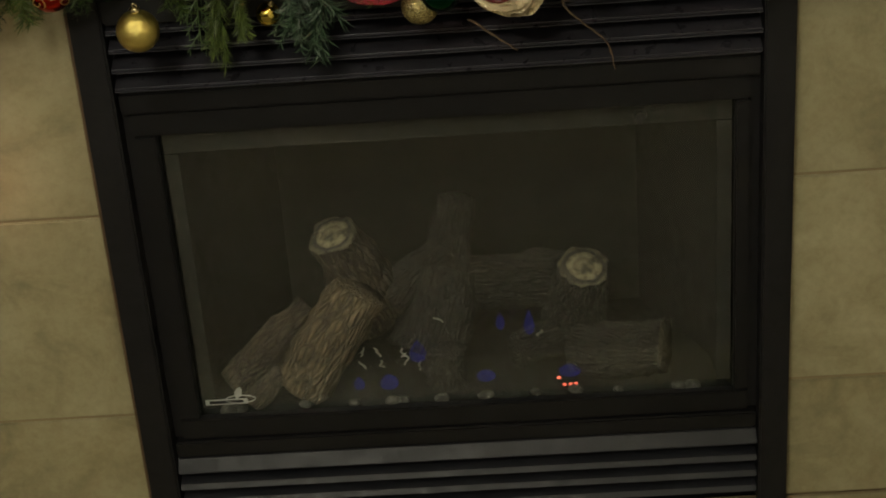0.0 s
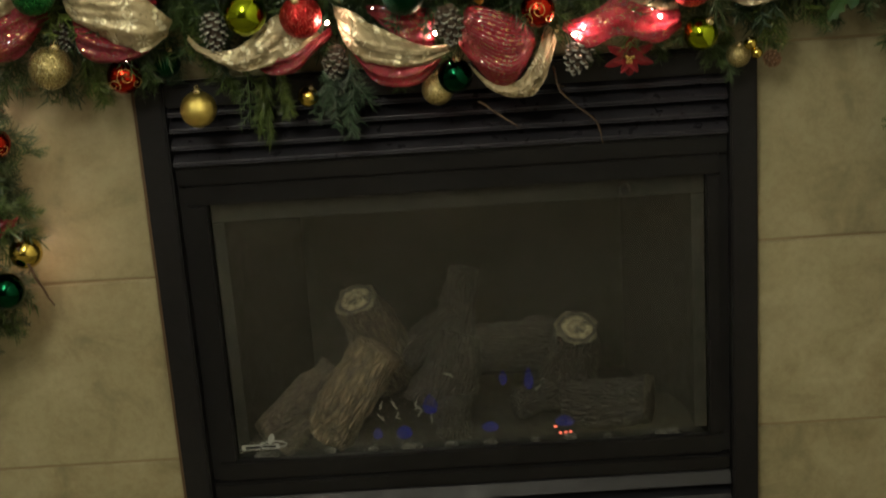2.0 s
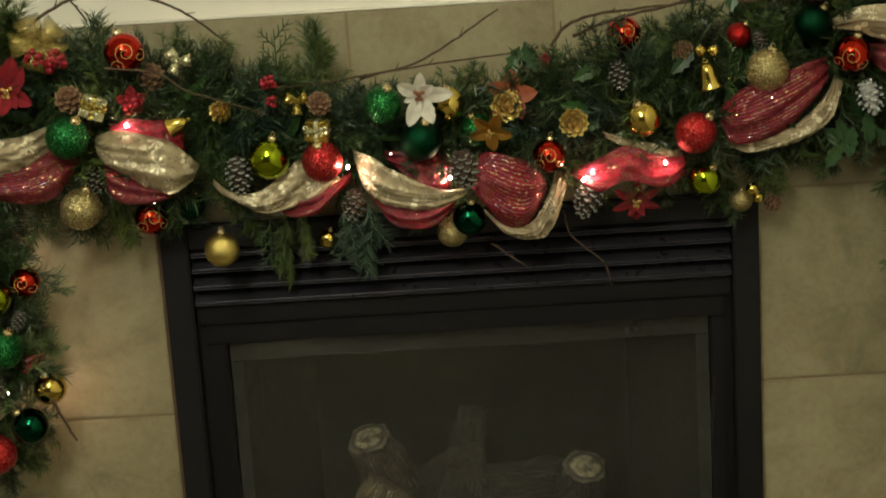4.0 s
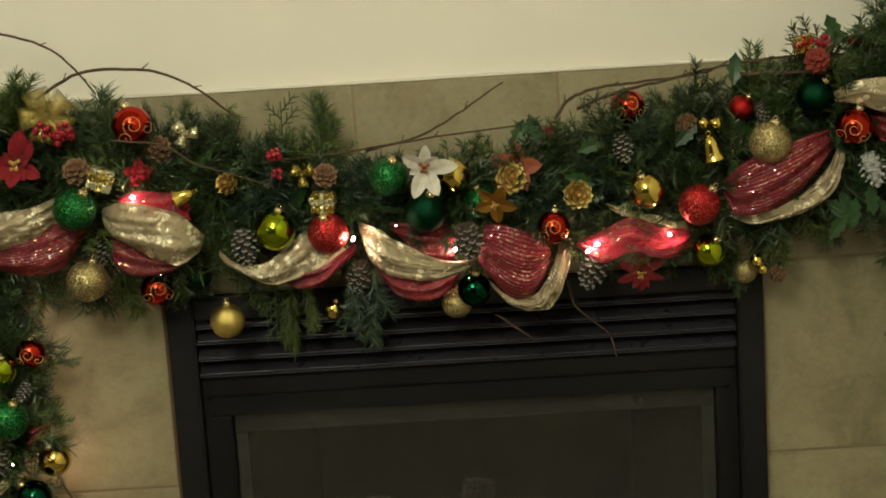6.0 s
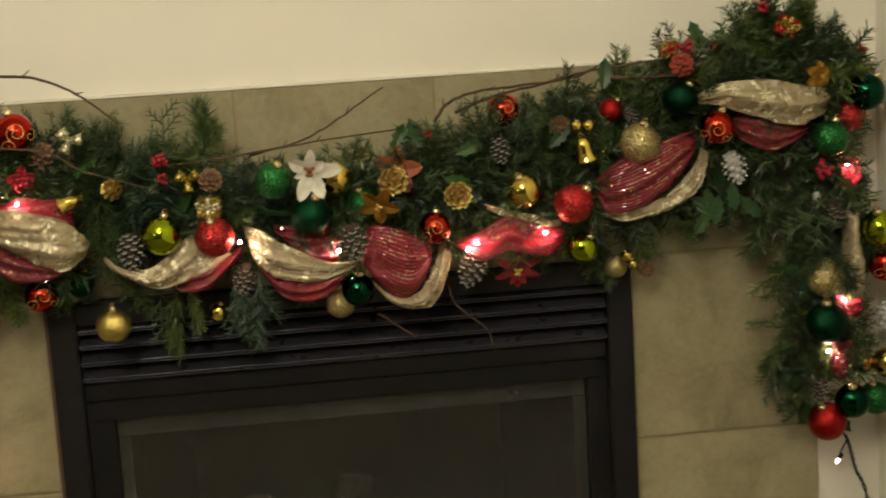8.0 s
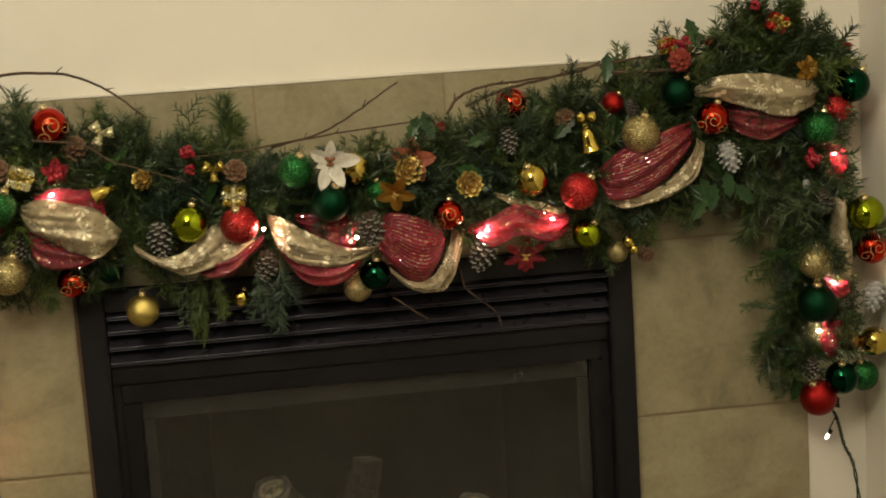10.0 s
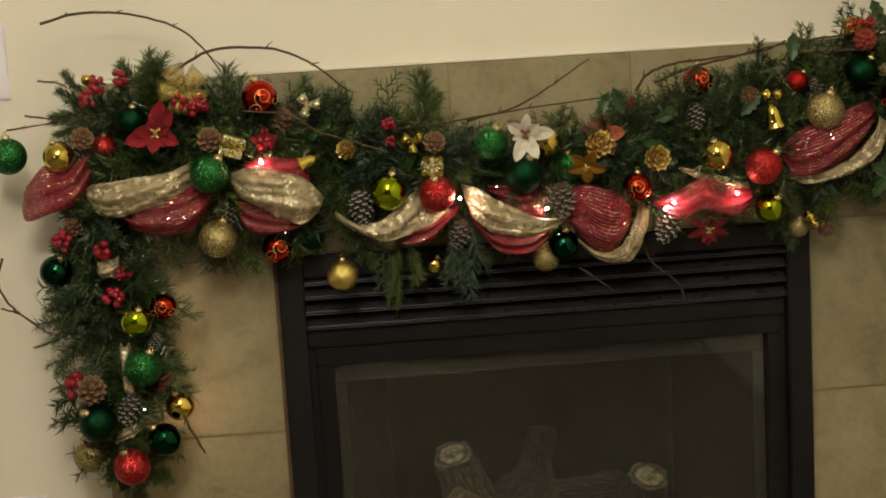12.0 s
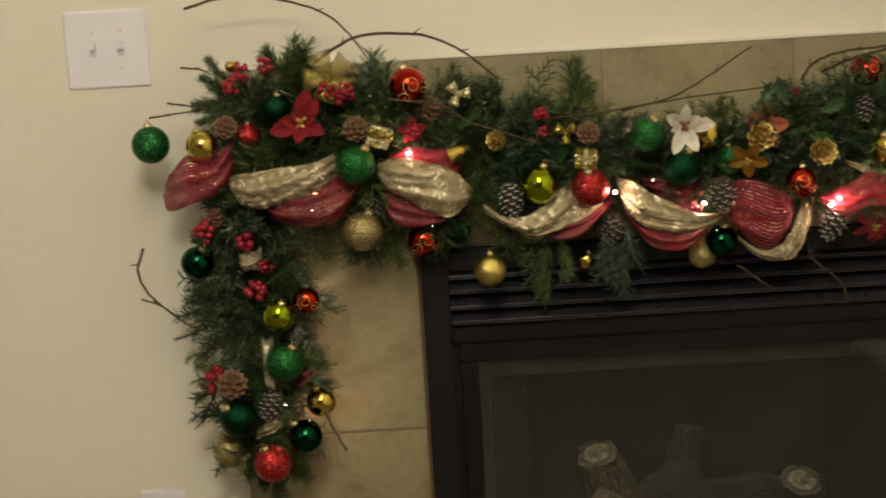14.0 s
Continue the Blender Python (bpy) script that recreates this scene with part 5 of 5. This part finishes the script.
def bell(x, y, z, d, label, turn=(0, 0, 0)):
    ob = thing("bell", (x, y, z), label, "bell")
    ob.rotation_euler = [radians(a) for a in turn]
    ob.scale = (d, d, d)
    put_part("bell_body", mesh_from("bell_body", *lathe([(0.46, -0.44), (0.52, -0.5), (0.50, -0.46), (0.40, -0.28), (0.33, 0.0), (0.30, 0.22), (0.18, 0.40), (0.04, 0.46)], 24), GOLD, True), ob)
    put_part("clapper", mesh_from("clapper", *moved(ball_data(0.13, 8, 12), Matrix.Translation((0, 0, -0.5))), GOLD, True), ob)
    put_part("hanging_loop", mesh_from("hanging_loop", *tube([(0.09 * math.cos(a), 0, 0.54 + 0.09 * math.sin(a)) for a in np.linspace(0, 6.28, 11)], 0.025, 5), GOLD, True), ob)


bell(0.849, -0.135, 1.018, 0.038, "shiny gold bell hung below two gold beads", (5, -12, 0))
bell(0.076, -0.150, 0.995, 0.030, "dull gold bell lying on the ribbon", (0, 70, 0))
for x, y, z, d in ((0.839, -0.13, 1.052, 0.018), (0.858, -0.13, 1.051, 0.018), (0.917, -0.10, 0.838, 0.020), (0.925, -0.105, 0.825, 0.017), (0.887, -0.10, 1.005, 0.012)):
    christmas_ball(x, y, z, d, "gold")


# ---------------------------------------------------------------- twigs
def twig(points, y0, radius, label="thin bare brown twig tucked into the garland", y1=None, knots=True):
    ob = thing("twig", (points[0][0], y0, points[0][1]), label, "twig", "twigs in the garland")
    k = len(points) - 1
    y1 = y0 if y1 is None else y1
    pts = smooth_line([(x - points[0][0], (y1 - y0) * i / k, z - points[0][1]) for i, (x, z) in enumerate(points)], 6)
    rng = random.Random(int(points[0][0] * 999))
    pts = [p + Vector((rng.uniform(-1, 1), rng.uniform(-1, 1), rng.uniform(-1, 1))) * radius * 0.35 for p in pts]
    put_part("stick", mesh_from("stick", *tube(pts, radius, 6, 0.55), TWIG, True), ob)
    if knots:
        for j in range(4, len(pts) - 2, 9):
            d = (pts[j + 1] - pts[j]).normalized()
            e = (d + Vector((rng.uniform(-0.8, 0.8), 0, rng.uniform(0.2, 0.9)))).normalized()
            put_part("shoot", mesh_from("shoot", *tube([pts[j], pts[j] + e * 0.008, pts[j] + e * rng.uniform(0.009, 0.016)], radius * 0.55, 5, 0.4), TWIG, True), ob)


twig([(-0.339, 1.239), (-0.284, 1.252), (-0.231, 1.251), (-0.169, 1.239), (-0.117, 1.215), (-0.08, 1.177), (-0.06, 1.144)], -0.1, 0.0024, y1=-0.06)
twig([(-0.141, 1.144), (-0.075, 1.179), (0.007, 1.18), (0.061, 1.165), (0.105, 1.138), (0.148, 1.098)], -0.1, 0.0026, y1=-0.07)
twig([(-0.022, 1.082), (0.05, 1.071), (0.096, 1.041), (0.151, 1.021), (0.207, 1.0)], -0.15, 0.0017, y1=-0.15)
twig([(0.341, 1.038), (0.419, 1.054), (0.48, 1.084), (0.551, 1.128)], -0.09, 0.0021, y1=-0.09)
twig([(0.19, 1.032), (0.291, 1.037), (0.418, 1.051), (0.597, 1.065)], -0.1, 0.0021, y1=-0.1)
twig([(0.627, 1.071), (0.65, 1.099), (0.702, 1.113), (0.77, 1.117), (0.848, 1.125), (0.883, 1.139)], -0.1, 0.0027, y1=-0.1)
twig([(0.658, 1.082), (0.719, 1.103), (0.805, 1.119), (0.874, 1.132), (0.977, 1.14), (1.107, 1.136)], -0.1, 0.0027, y1=-0.1)
twig([(0.89, 1.118), (1.002, 1.115), (1.08, 1.106), (1.15, 1.11)], -0.1, 0.0027, y1=-0.1)
twig([(0.522, 0.774), (0.556, 0.749), (0.581, 0.729)], -0.08, 0.0017, y1=-0.08)
twig([(0.634, 0.819), (0.645, 0.778), (0.692, 0.734), (0.703, 0.697)], -0.08, 0.0017, y1=-0.08)
twig([(-0.442, 0.859), (-0.454, 0.822), (-0.44, 0.783), (-0.399, 0.743), (-0.373, 0.723)], -0.08, 0.0024, y1=-0.08)
twig([(-0.452, 0.775), (-0.425, 0.764), (-0.395, 0.743)], -0.08, 0.0017, y1=-0.08)
twig([(-0.175, 0.607), (-0.155, 0.558), (-0.133, 0.51)], -0.12, 0.003, y1=-0.12)
twig([(-0.353, 1.148), (-0.325, 1.144), (-0.307, 1.136)], -0.1, 0.0017, y1=-0.1)
twig([(-0.41, 1.072), (-0.375, 1.075), (-0.33, 1.079)], -0.1, 0.0017, y1=-0.1)
twig([(-0.378, 1.093), (-0.356, 1.089), (-0.312, 1.082)], -0.1, 0.0017, y1=-0.1)
twig([(-0.204, 0.612), (-0.179, 0.63), (-0.171, 0.649)], -0.1, 0.0017, y1=-0.1)
twig([(-0.212, 0.867), (-0.187, 0.829), (-0.169, 0.807)], -0.1, 0.0017, y1=-0.1)


# ---------------------------------------------------------------- fairy lights
BULB_MESH = mesh_from("bulb", *lathe([(0.02, 0.9), (0.22, 0.7), (0.36, 0.4), (0.40, 0.0), (0.36, -0.4)], 10), BULB, True)
BULB_MESH_WHITE = mesh_from("bulb", *lathe([(0.02, 0.9), (0.22, 0.7), (0.36, 0.4), (0.40, 0.0), (0.36, -0.4)], 10), BULB_DIM, True)
SOCKET_MESH = mesh_from("socket", *lathe([(0.40, -0.4), (0.45, -0.45), (0.45, -1.5), (0.3, -1.7)], 10), WIRE, True)
LIGHTS = thing("fairy_lights", (0, 0, 0), "string of lit warm fairy lights wound through the garland", "string lights")


def fairy_bulb(x, y, z, turn, white=False, size=0.0052):
    ob = put_part("bulb", BULB_MESH_WHITE if white else BULB_MESH, LIGHTS, Matrix.LocRotScale((x, y, z), Euler([radians(a) for a in turn]), (size if not white or size > 0.006 else min(size, 0.0036),) * 3), "glowing clear mini bulb")
    put_part("socket", SOCKET_MESH, ob)


for x, y, z, white in ((-0.001, -0.143, 0.996, 0), (0.318, -0.158, 0.918, 0), (0.381, -0.136, 0.930, 1), (0.466, -0.114, 0.885, 0), (0.676, -0.138, 0.884, 0), (0.662, -0.136, 0.874, 0), (0.783, -0.138, 0.892, 0)):
    fairy_bulb(x, y, z, (random.uniform(60, 120), random.uniform(-40, 40), 0), white)
for x, y, z, white in ((1.273, -0.113, 0.958, 0), (1.243, -0.102, 0.655, 0), (1.272, -0.098, 0.737, 0), (-0.225, -0.135, 0.598, 1), (-0.248, -0.125, 0.682, 1), (-0.185, -0.045, 0.575, 0), (-0.20, -0.05, 0.752, 0)):
    fairy_bulb(x, y, z, (random.uniform(60, 120), random.uniform(-40, 40), 0), white)
for x, y, z in ((0.933, -0.176, 0.984), (0.030, -0.150, 0.880)):
    fairy_bulb(x, y, z, (80, 20, 0), True, 0.0020)
fairy_bulb(1.282, -0.034, 0.445, (180, 35, 0), True, 0.008)
cord = [(x, -0.048 + 0.012 * math.sin(i * 1.3), z) for i, (x, z, _) in enumerate(SPINE)]
put_part("cord", mesh_from("cord", *tube(smooth_line(cord, 5), 0.0016, 5), WIRE, True), LIGHTS)
for s in (0, 1):
    pts = smooth_line([(1.25, -0.05, 0.545), (1.297, -0.022, 0.487), (1.309, -0.016, 0.461), (1.320, -0.014, 0.419), (1.340, -0.013, 0.365), (1.352, -0.02, 0.20), (1.352, -0.03, 0.0)], 12)
    pts = [p + Vector((math.cos(i * 0.9 + s * math.pi) * 0.0022, -0.002 + math.sin(i * 0.9 + s * math.pi) * 0.0015, 0)) for i, p in enumerate(pts)]
    put_part("cord", mesh_from("cord", *tube(pts, 0.0015, 5), WIRE, True), LIGHTS)
put_part("cord", mesh_from("cord", *tube(smooth_line([(1.304, -0.018, 0.474), (1.293, -0.026, 0.462), (1.287, -0.030, 0.455)], 4), 0.0014, 5), WIRE, True), LIGHTS)

# ---------------------------------------------------------------- ceramic logs and embers
def bark_material(name, dark, light):
    n = Nodes(name)
    m = n.add("ShaderNodeMapping")
    m.inputs["Scale"].default_value = (1, 1, 0.24)
    n.link(n.coord.outputs["Object"], m.inputs["Vector"])
    v = n.add("ShaderNodeTexVoronoi", feature="DISTANCE_TO_EDGE")
    v.inputs["Scale"].default_value = 120
    n.link(m.outputs[0], v.inputs["Vector"])
    crack = n.ramp(v.outputs["Distance"], [(0.0, (0.45, 0.42, 0.38)), (0.3, (1, 1, 1))])
    n.colour(n.mix(1.0, n.ramp(n.noise(40, 5), [(0.3, dark), (0.7, light)]), crack, "MULTIPLY"))
    n.set(roughness=0.9)
    n.bump(v.outputs["Distance"], 1.0, 0.012)
    return n.mat


def ring_material():
    """A cut log end: pale wood with dark blotches, a charred ring and a pale rim."""
    n = Nodes("cut_log_face")
    flat = n.add("ShaderNodeVectorMath", operation="MULTIPLY")
    n.link(n.coord.outputs["Object"], flat.inputs[0])
    flat.inputs[1].default_value = (27, 27, 0)
    far = n.add("ShaderNodeVectorMath", operation="LENGTH")
    n.link(flat.outputs[0], far.inputs[0])
    r = n.maths("ADD", far.outputs["Value"], n.maths("MULTIPLY", n.maths("SUBTRACT", n.noise(32, 4), 0.5), 0.45))
    rings = n.ramp(r, [(0.0, (0.05, 0.04, 0.025)), (0.16, (0.16, 0.14, 0.085)), (0.36, (0.10, 0.085, 0.05)), (0.48, (0.19, 0.165, 0.10)), (0.66, (0.15, 0.125, 0.075)), (0.72, (0.018, 0.015, 0.012)), (0.82, (0.03, 0.025, 0.018)), (0.92, (0.085, 0.072, 0.045))])
    n.colour(n.mix(n.ramp(n.noise(48, 4), [(0.48, (0, 0, 0)), (0.62, (1, 1, 1))]), rings, (0.04, 0.032, 0.02)))
    n.set(roughness=0.9)
    n.bump(n.noise(60, 4), 0.6, 0.004)
    return n.mat


# three bark tones, from pale brown to near black
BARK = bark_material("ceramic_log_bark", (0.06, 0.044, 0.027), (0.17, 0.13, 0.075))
BARK_DARK = bark_material("near_black_log_bark", (0.009, 0.0075, 0.006), (0.028, 0.022, 0.016))
BARK_MID = bark_material("mid_brown_log_bark", (0.03, 0.023, 0.017), (0.095, 0.072, 0.048))
CUT = ring_material()
PEBBLE = cloth("pale_ember_stone", (0.030, 0.028, 0.023), (0.080, 0.074, 0.062), 0.95)


def flame_material():
    n = Nodes("blue_gas_flame")
    glow = n.add("ShaderNodeEmission")
    glow.inputs[0].default_value, glow.inputs[1].default_value = (0.08, 0.10, 1.0, 1), 0.10
    clear = n.add("ShaderNodeBsdfTransparent")
    mix = n.add("ShaderNodeMixShader")
    n.link(n.ramp(n.noise(60, 3), [(0.3, (0.04,) * 3), (0.7, (0.36,) * 3)]), mix.inputs[0])
    n.link(clear.outputs[0], mix.inputs[1])
    n.link(glow.outputs[0], mix.inputs[2])
    n.link(mix.outputs[0], n.tree.nodes["Material Output"].inputs["Surface"])
    return n.mat


GAS_FLAME = flame_material()
EMBER_GLOW = bulb_glow("red_ember_glow", (1.0, 0.16, 0.10), 0.8)
SILVER = metal_paint("silver_badge_print", (0.30, 0.30, 0.29), 0.45, 0.3)


def fire_log(p, q, r0, r1, material, label, seed, face=CUT):
    """A cast ceramic log from p to q: knobbly bark and a cut face at p."""
    p, q = Vector(p), Vector(q)
    d = q - p
    rng = random.Random(seed)
    rings, sides, verts, faces, idx = 30, 36, [], [], []
    bend = Vector((rng.uniform(-0.01, 0.01), rng.uniform(-0.01, 0.01), 0))
    for i in range(rings + 1):
        t = i / rings
        r = r0 + (r1 - r0) * t
        c = bend * math.sin(math.pi * t)
        for j in range(sides):
            a = 2 * math.pi * j / sides
            k = 1 + 0.16 * noise.noise(Vector((math.cos(a) * 1.4 + seed, math.sin(a) * 1.4, t * 4))) + 0.16 * noise.noise(Vector((math.cos(a) * 3.4, math.sin(a) * 3.4 + seed, t * 5))) + 0.10 * abs(noise.noise(Vector((math.cos(a) * 8, math.sin(a) * 8 + seed, t * 9))))
            verts.append((math.cos(a) * r * k + c.x, math.sin(a) * r * k + c.y, t * d.length))
    for i in range(rings):
        for j in range(sides):
            a, b = i * sides + j, i * sides + (j + 1) % sides
            faces.append((a, b, b + sides, a + sides))
            idx.append(0)
    for i, flip in ((0, True), (rings, False)):
        o = len(verts)
        verts.append((0, 0, d.length * i / rings + (-0.002 if flip else 0.006)))
        for j in range(sides):
            tri = (i * sides + j, i * sides + (j + 1) % sides, o)
            faces.append(tri[::-1] if flip else tri)
            idx.append(1 if flip else 0)
    me = mesh_from("fire_log", verts, faces, [material, face], True, idx)
    ob = thing("fire_log", p, label, "log", "logs in the fireplace")
    ob.rotation_euler = d.to_track_quat("Z", "Y").to_euler()
    put_part("bark", me, ob)
    return ob


fire_log((0.336, 0.092, 0.325), (0.236, 0.070, 0.178), 0.040, 0.042, BARK, "pale cracked ceramic bark log leaning forward", 2, BARK)
fire_log((0.298, 0.125, 0.402), (0.345, 0.195, 0.240), 0.036, 0.054, BARK_MID, "ceramic log standing with a pale cut face", 5)
fire_log((0.130, 0.078, 0.182), (0.250, 0.160, 0.255), 0.026, 0.036, BARK_MID, "low grey brown ceramic log on the burner", 8, BARK_MID)
fire_log((0.210, 0.060, 0.215), (0.162, 0.048, 0.172), 0.012, 0.020, BARK_MID, "short forked foot of a ceramic log on the burner", 9, BARK_MID)
fire_log((0.664, 0.108, 0.334), (0.650, 0.175, 0.205), 0.036, 0.050, BARK_DARK, "near-black ceramic log with a pale ringed cut face", 12)
fire_log((0.700, 0.200, 0.262), (0.490, 0.215, 0.262), 0.040, 0.044, BARK_DARK, "long near-black ceramic log lying across the back", 13, BARK_DARK)
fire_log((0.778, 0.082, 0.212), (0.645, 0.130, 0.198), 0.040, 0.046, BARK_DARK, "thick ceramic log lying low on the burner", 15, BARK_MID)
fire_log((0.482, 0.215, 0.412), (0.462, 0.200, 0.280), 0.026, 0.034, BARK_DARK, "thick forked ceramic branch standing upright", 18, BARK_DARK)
fire_log((0.462, 0.190, 0.340), (0.372, 0.170, 0.270), 0.020, 0.028, BARK_DARK, "thin near-black ceramic branch across the logs", 21, BARK_DARK)
fire_log((0.458, 0.180, 0.310), (0.418, 0.140, 0.195), 0.042, 0.056, BARK_DARK, "broad near-black ceramic log behind the flames", 22, BARK_DARK)
fire_log((0.457, 0.078, 0.226), (0.453, 0.084, 0.167), 0.026, 0.031, BARK_DARK, "short near-black ceramic log stub on the burner", 24, BARK_DARK)
fire_log((0.560, 0.110, 0.200), (0.660, 0.170, 0.190), 0.026, 0.030, BARK_DARK, "near-black ceramic log lying behind the embers", 27, BARK_DARK)


def pebble(x, y, z, r, seed, material=PEBBLE):
    rng = random.Random(seed)
    v, f = ball_data(1, 7, 10)
    v = [Vector(p) * (1 + 0.3 * noise.noise(Vector(p) * 1.3 + Vector((seed, 0, 0)))) for p in v]
    me = mesh_from("ember_stone", [(p.x * r * rng.uniform(1.15, 1.2), p.y * r, p.z * r * 0.62) for p in v], f, material, True)
    ob = tagged(new("ember_stone", me), "pale rough ember stone on the burner", "stone", "ember stones in the fireplace")
    ob.location = (x, y, z)
    ob.rotation_euler = (0, 0, rng.uniform(0, 3))


rng = random.Random(11)
part("burner_tray", box(0.10, 0.85, 0.022, 0.20, 0.152, 0.166, 0.003), FIREBOX, FIRE)
for i, (x, r) in enumerate(((0.128, 0.013), (0.146, 0.010), (0.242, 0.010), (0.314, 0.009), (0.372, 0.011), (0.388, 0.008), (0.444, 0.011), (0.510, 0.011), (0.583, 0.008), (0.641, 0.011), (0.704, 0.008), (0.792, 0.010), (0.812, 0.012))):
    pebble(x, rng.uniform(0.034, 0.042), 0.1665, r, i)


def gas_flame(x, y, z, w, h):
    ob = thing("gas_flame", (x, y, z), "small blue gas flame on the burner", "flame", "gas flames")
    put_part("flame", mesh_from("flame", *lathe([(w * 0.15, 0), (w * 0.42, h * 0.12), (w * 0.5, h * 0.35), (w * 0.36, h * 0.65), (w * 0.12, h * 0.92), (0.0005, h)], 12), GAS_FLAME, True), ob)


for x, y, z, w, h in ((0.411, 0.085, 0.205, 0.026, 0.034), (0.320, 0.080, 0.166, 0.018, 0.020), (0.365, 0.080, 0.166, 0.030, 0.022), (0.579, 0.100, 0.232, 0.016, 0.040), (0.536, 0.105, 0.240, 0.014, 0.028), (0.635, 0.070, 0.178, 0.034, 0.014), (0.510, 0.09, 0.166, 0.03, 0.014)):
    gas_flame(x, y, z, w, h)
for x, z, r in ((0.618, 0.182, 0.0028), (0.626, 0.170, 0.0026), (0.635, 0.170, 0.0030), (0.643, 0.171, 0.0026)):
    pebble(x, 0.052, z, r, int(x * 1000), EMBER_GLOW)


WOOL = metal_paint("silvery_ember_wool", (0.22, 0.21, 0.19), 0.35, 0.5)


def ember_wool(x, y, z, seed):
    rng = random.Random(seed)
    pts, p = [], Vector((0, 0, 0))
    for i in range(5):
        pts.append(p.copy())
        p += Vector((rng.uniform(-0.006, 0.006), rng.uniform(-0.003, 0.003), rng.uniform(0.001, 0.006)))
    me = mesh_from("ember_wool", *tube(smooth_line(pts, 4), 0.0013, 5), WOOL, True)
    tagged(new("ember_wool", me), "pale curl of ember wool on the burner", "ember wool", "ember wool curls").location = (x, y, z)


for i, (x, z) in enumerate(((0.325, 0.222), (0.356, 0.220), (0.385, 0.218), (0.332, 0.201), (0.360, 0.202), (0.390, 0.203), (0.411, 0.193), (0.452, 0.272), (0.592, 0.240))):
    ember_wool(x, 0.088, z - 0.006, i)

# maker's badge on the glass: plain shapes only
BADGE = thing("badge", (0.10, 0.0118, 0.19), "small silver badge printed on the glass corner", "badge")
part("bar", box(0.0, 0.062, -0.0006, 0.0002, 0.0, 0.009, 0.0003, 1), SILVER, BADGE)
part("bar", box(0.006, 0.056, -0.0009, -0.0004, 0.002, 0.007), BLACK_MATT, BADGE)
put_part("oval_line", mesh_from("oval_line", *tube([(0.052 + 0.022 * math.cos(a), -0.0004, 0.008 + 0.006 * math.sin(a)) for a in np.linspace(0, 2 * math.pi, 25)], 0.0009, 5), SILVER), BADGE)
put_part("crest", mesh_from("crest", *moved(leaf_data(0.020, 0.012, 4, 0.3, 0.0, 0.0), pose(0.046, -0.0006, 0.009, 0, 20, 0)), SILVER), BADGE)

# ---------------------------------------------------------------- wall plates
def screw(parent, x, z, r=0.0032):
    bm = bmesh.new()
    bmesh.ops.create_cone(bm, cap_ends=True, segments=12, radius1=r, radius2=r * 0.7, depth=0.002)
    bmesh.ops.rotate(bm, verts=bm.verts, matrix=Matrix.Rotation(math.pi / 2, 3, "X"))
    bmesh.ops.translate(bm, verts=bm.verts, vec=(x, -0.0068, z))
    part("screw", bm, PLASTIC, parent)


def wall_plate(x, z, w, h, name, label, category):
    ob = thing(name, (x, 0.012, z), label, category)
    bm = box(-w / 2, w / 2, -0.006, 0.0, -h / 2, h / 2)
    for v in bm.verts:
        if v.co.y < -0.003:
            v.co.x *= 0.955
            v.co.z *= 0.95
    bmesh.ops.bevel(bm, geom=bm.edges[:], offset=0.0015, segments=2, affect="EDGES")
    part("plate", bm, PLASTIC, ob)
    return ob


# plate plastic toned down, the toggles' shadow put into the slot colour
SLOT = paint_material("shaded_switch_slot", (0.60, 0.58, 0.62), (0.64, 0.62, 0.66), 0.5, 0.05)
SWITCH = wall_plate(-0.4875, 1.179, 0.139, 0.129, "light_switch", "white double toggle light switch plate on the wall", "light switch")
for dx in (-0.023, 0.023):
    part("toggle_slot", box(dx - 0.0056, dx + 0.0056, -0.0064, -0.0055, -0.012, 0.012), SLOT, SWITCH)
    bm = box(dx - 0.0045, dx + 0.0045, -0.020, -0.006, 0.000, 0.010, 0.0012)
    part("toggle", bm, PLASTIC, SWITCH)
    screw(SWITCH, dx, 0.030)
    screw(SWITCH, dx, -0.030)
OUTLET = wall_plate(-0.465, 0.358, 0.080, 0.125, "power_outlet", "white power outlet plate low on the wall", "outlet")
for dz in (-0.02, 0.02):
    part("socket", box(-0.017, 0.017, -0.0072, -0.0058, dz - 0.014, dz + 0.014, 0.0004, 1), PLASTIC, OUTLET)
screw(OUTLET, 0, 0)
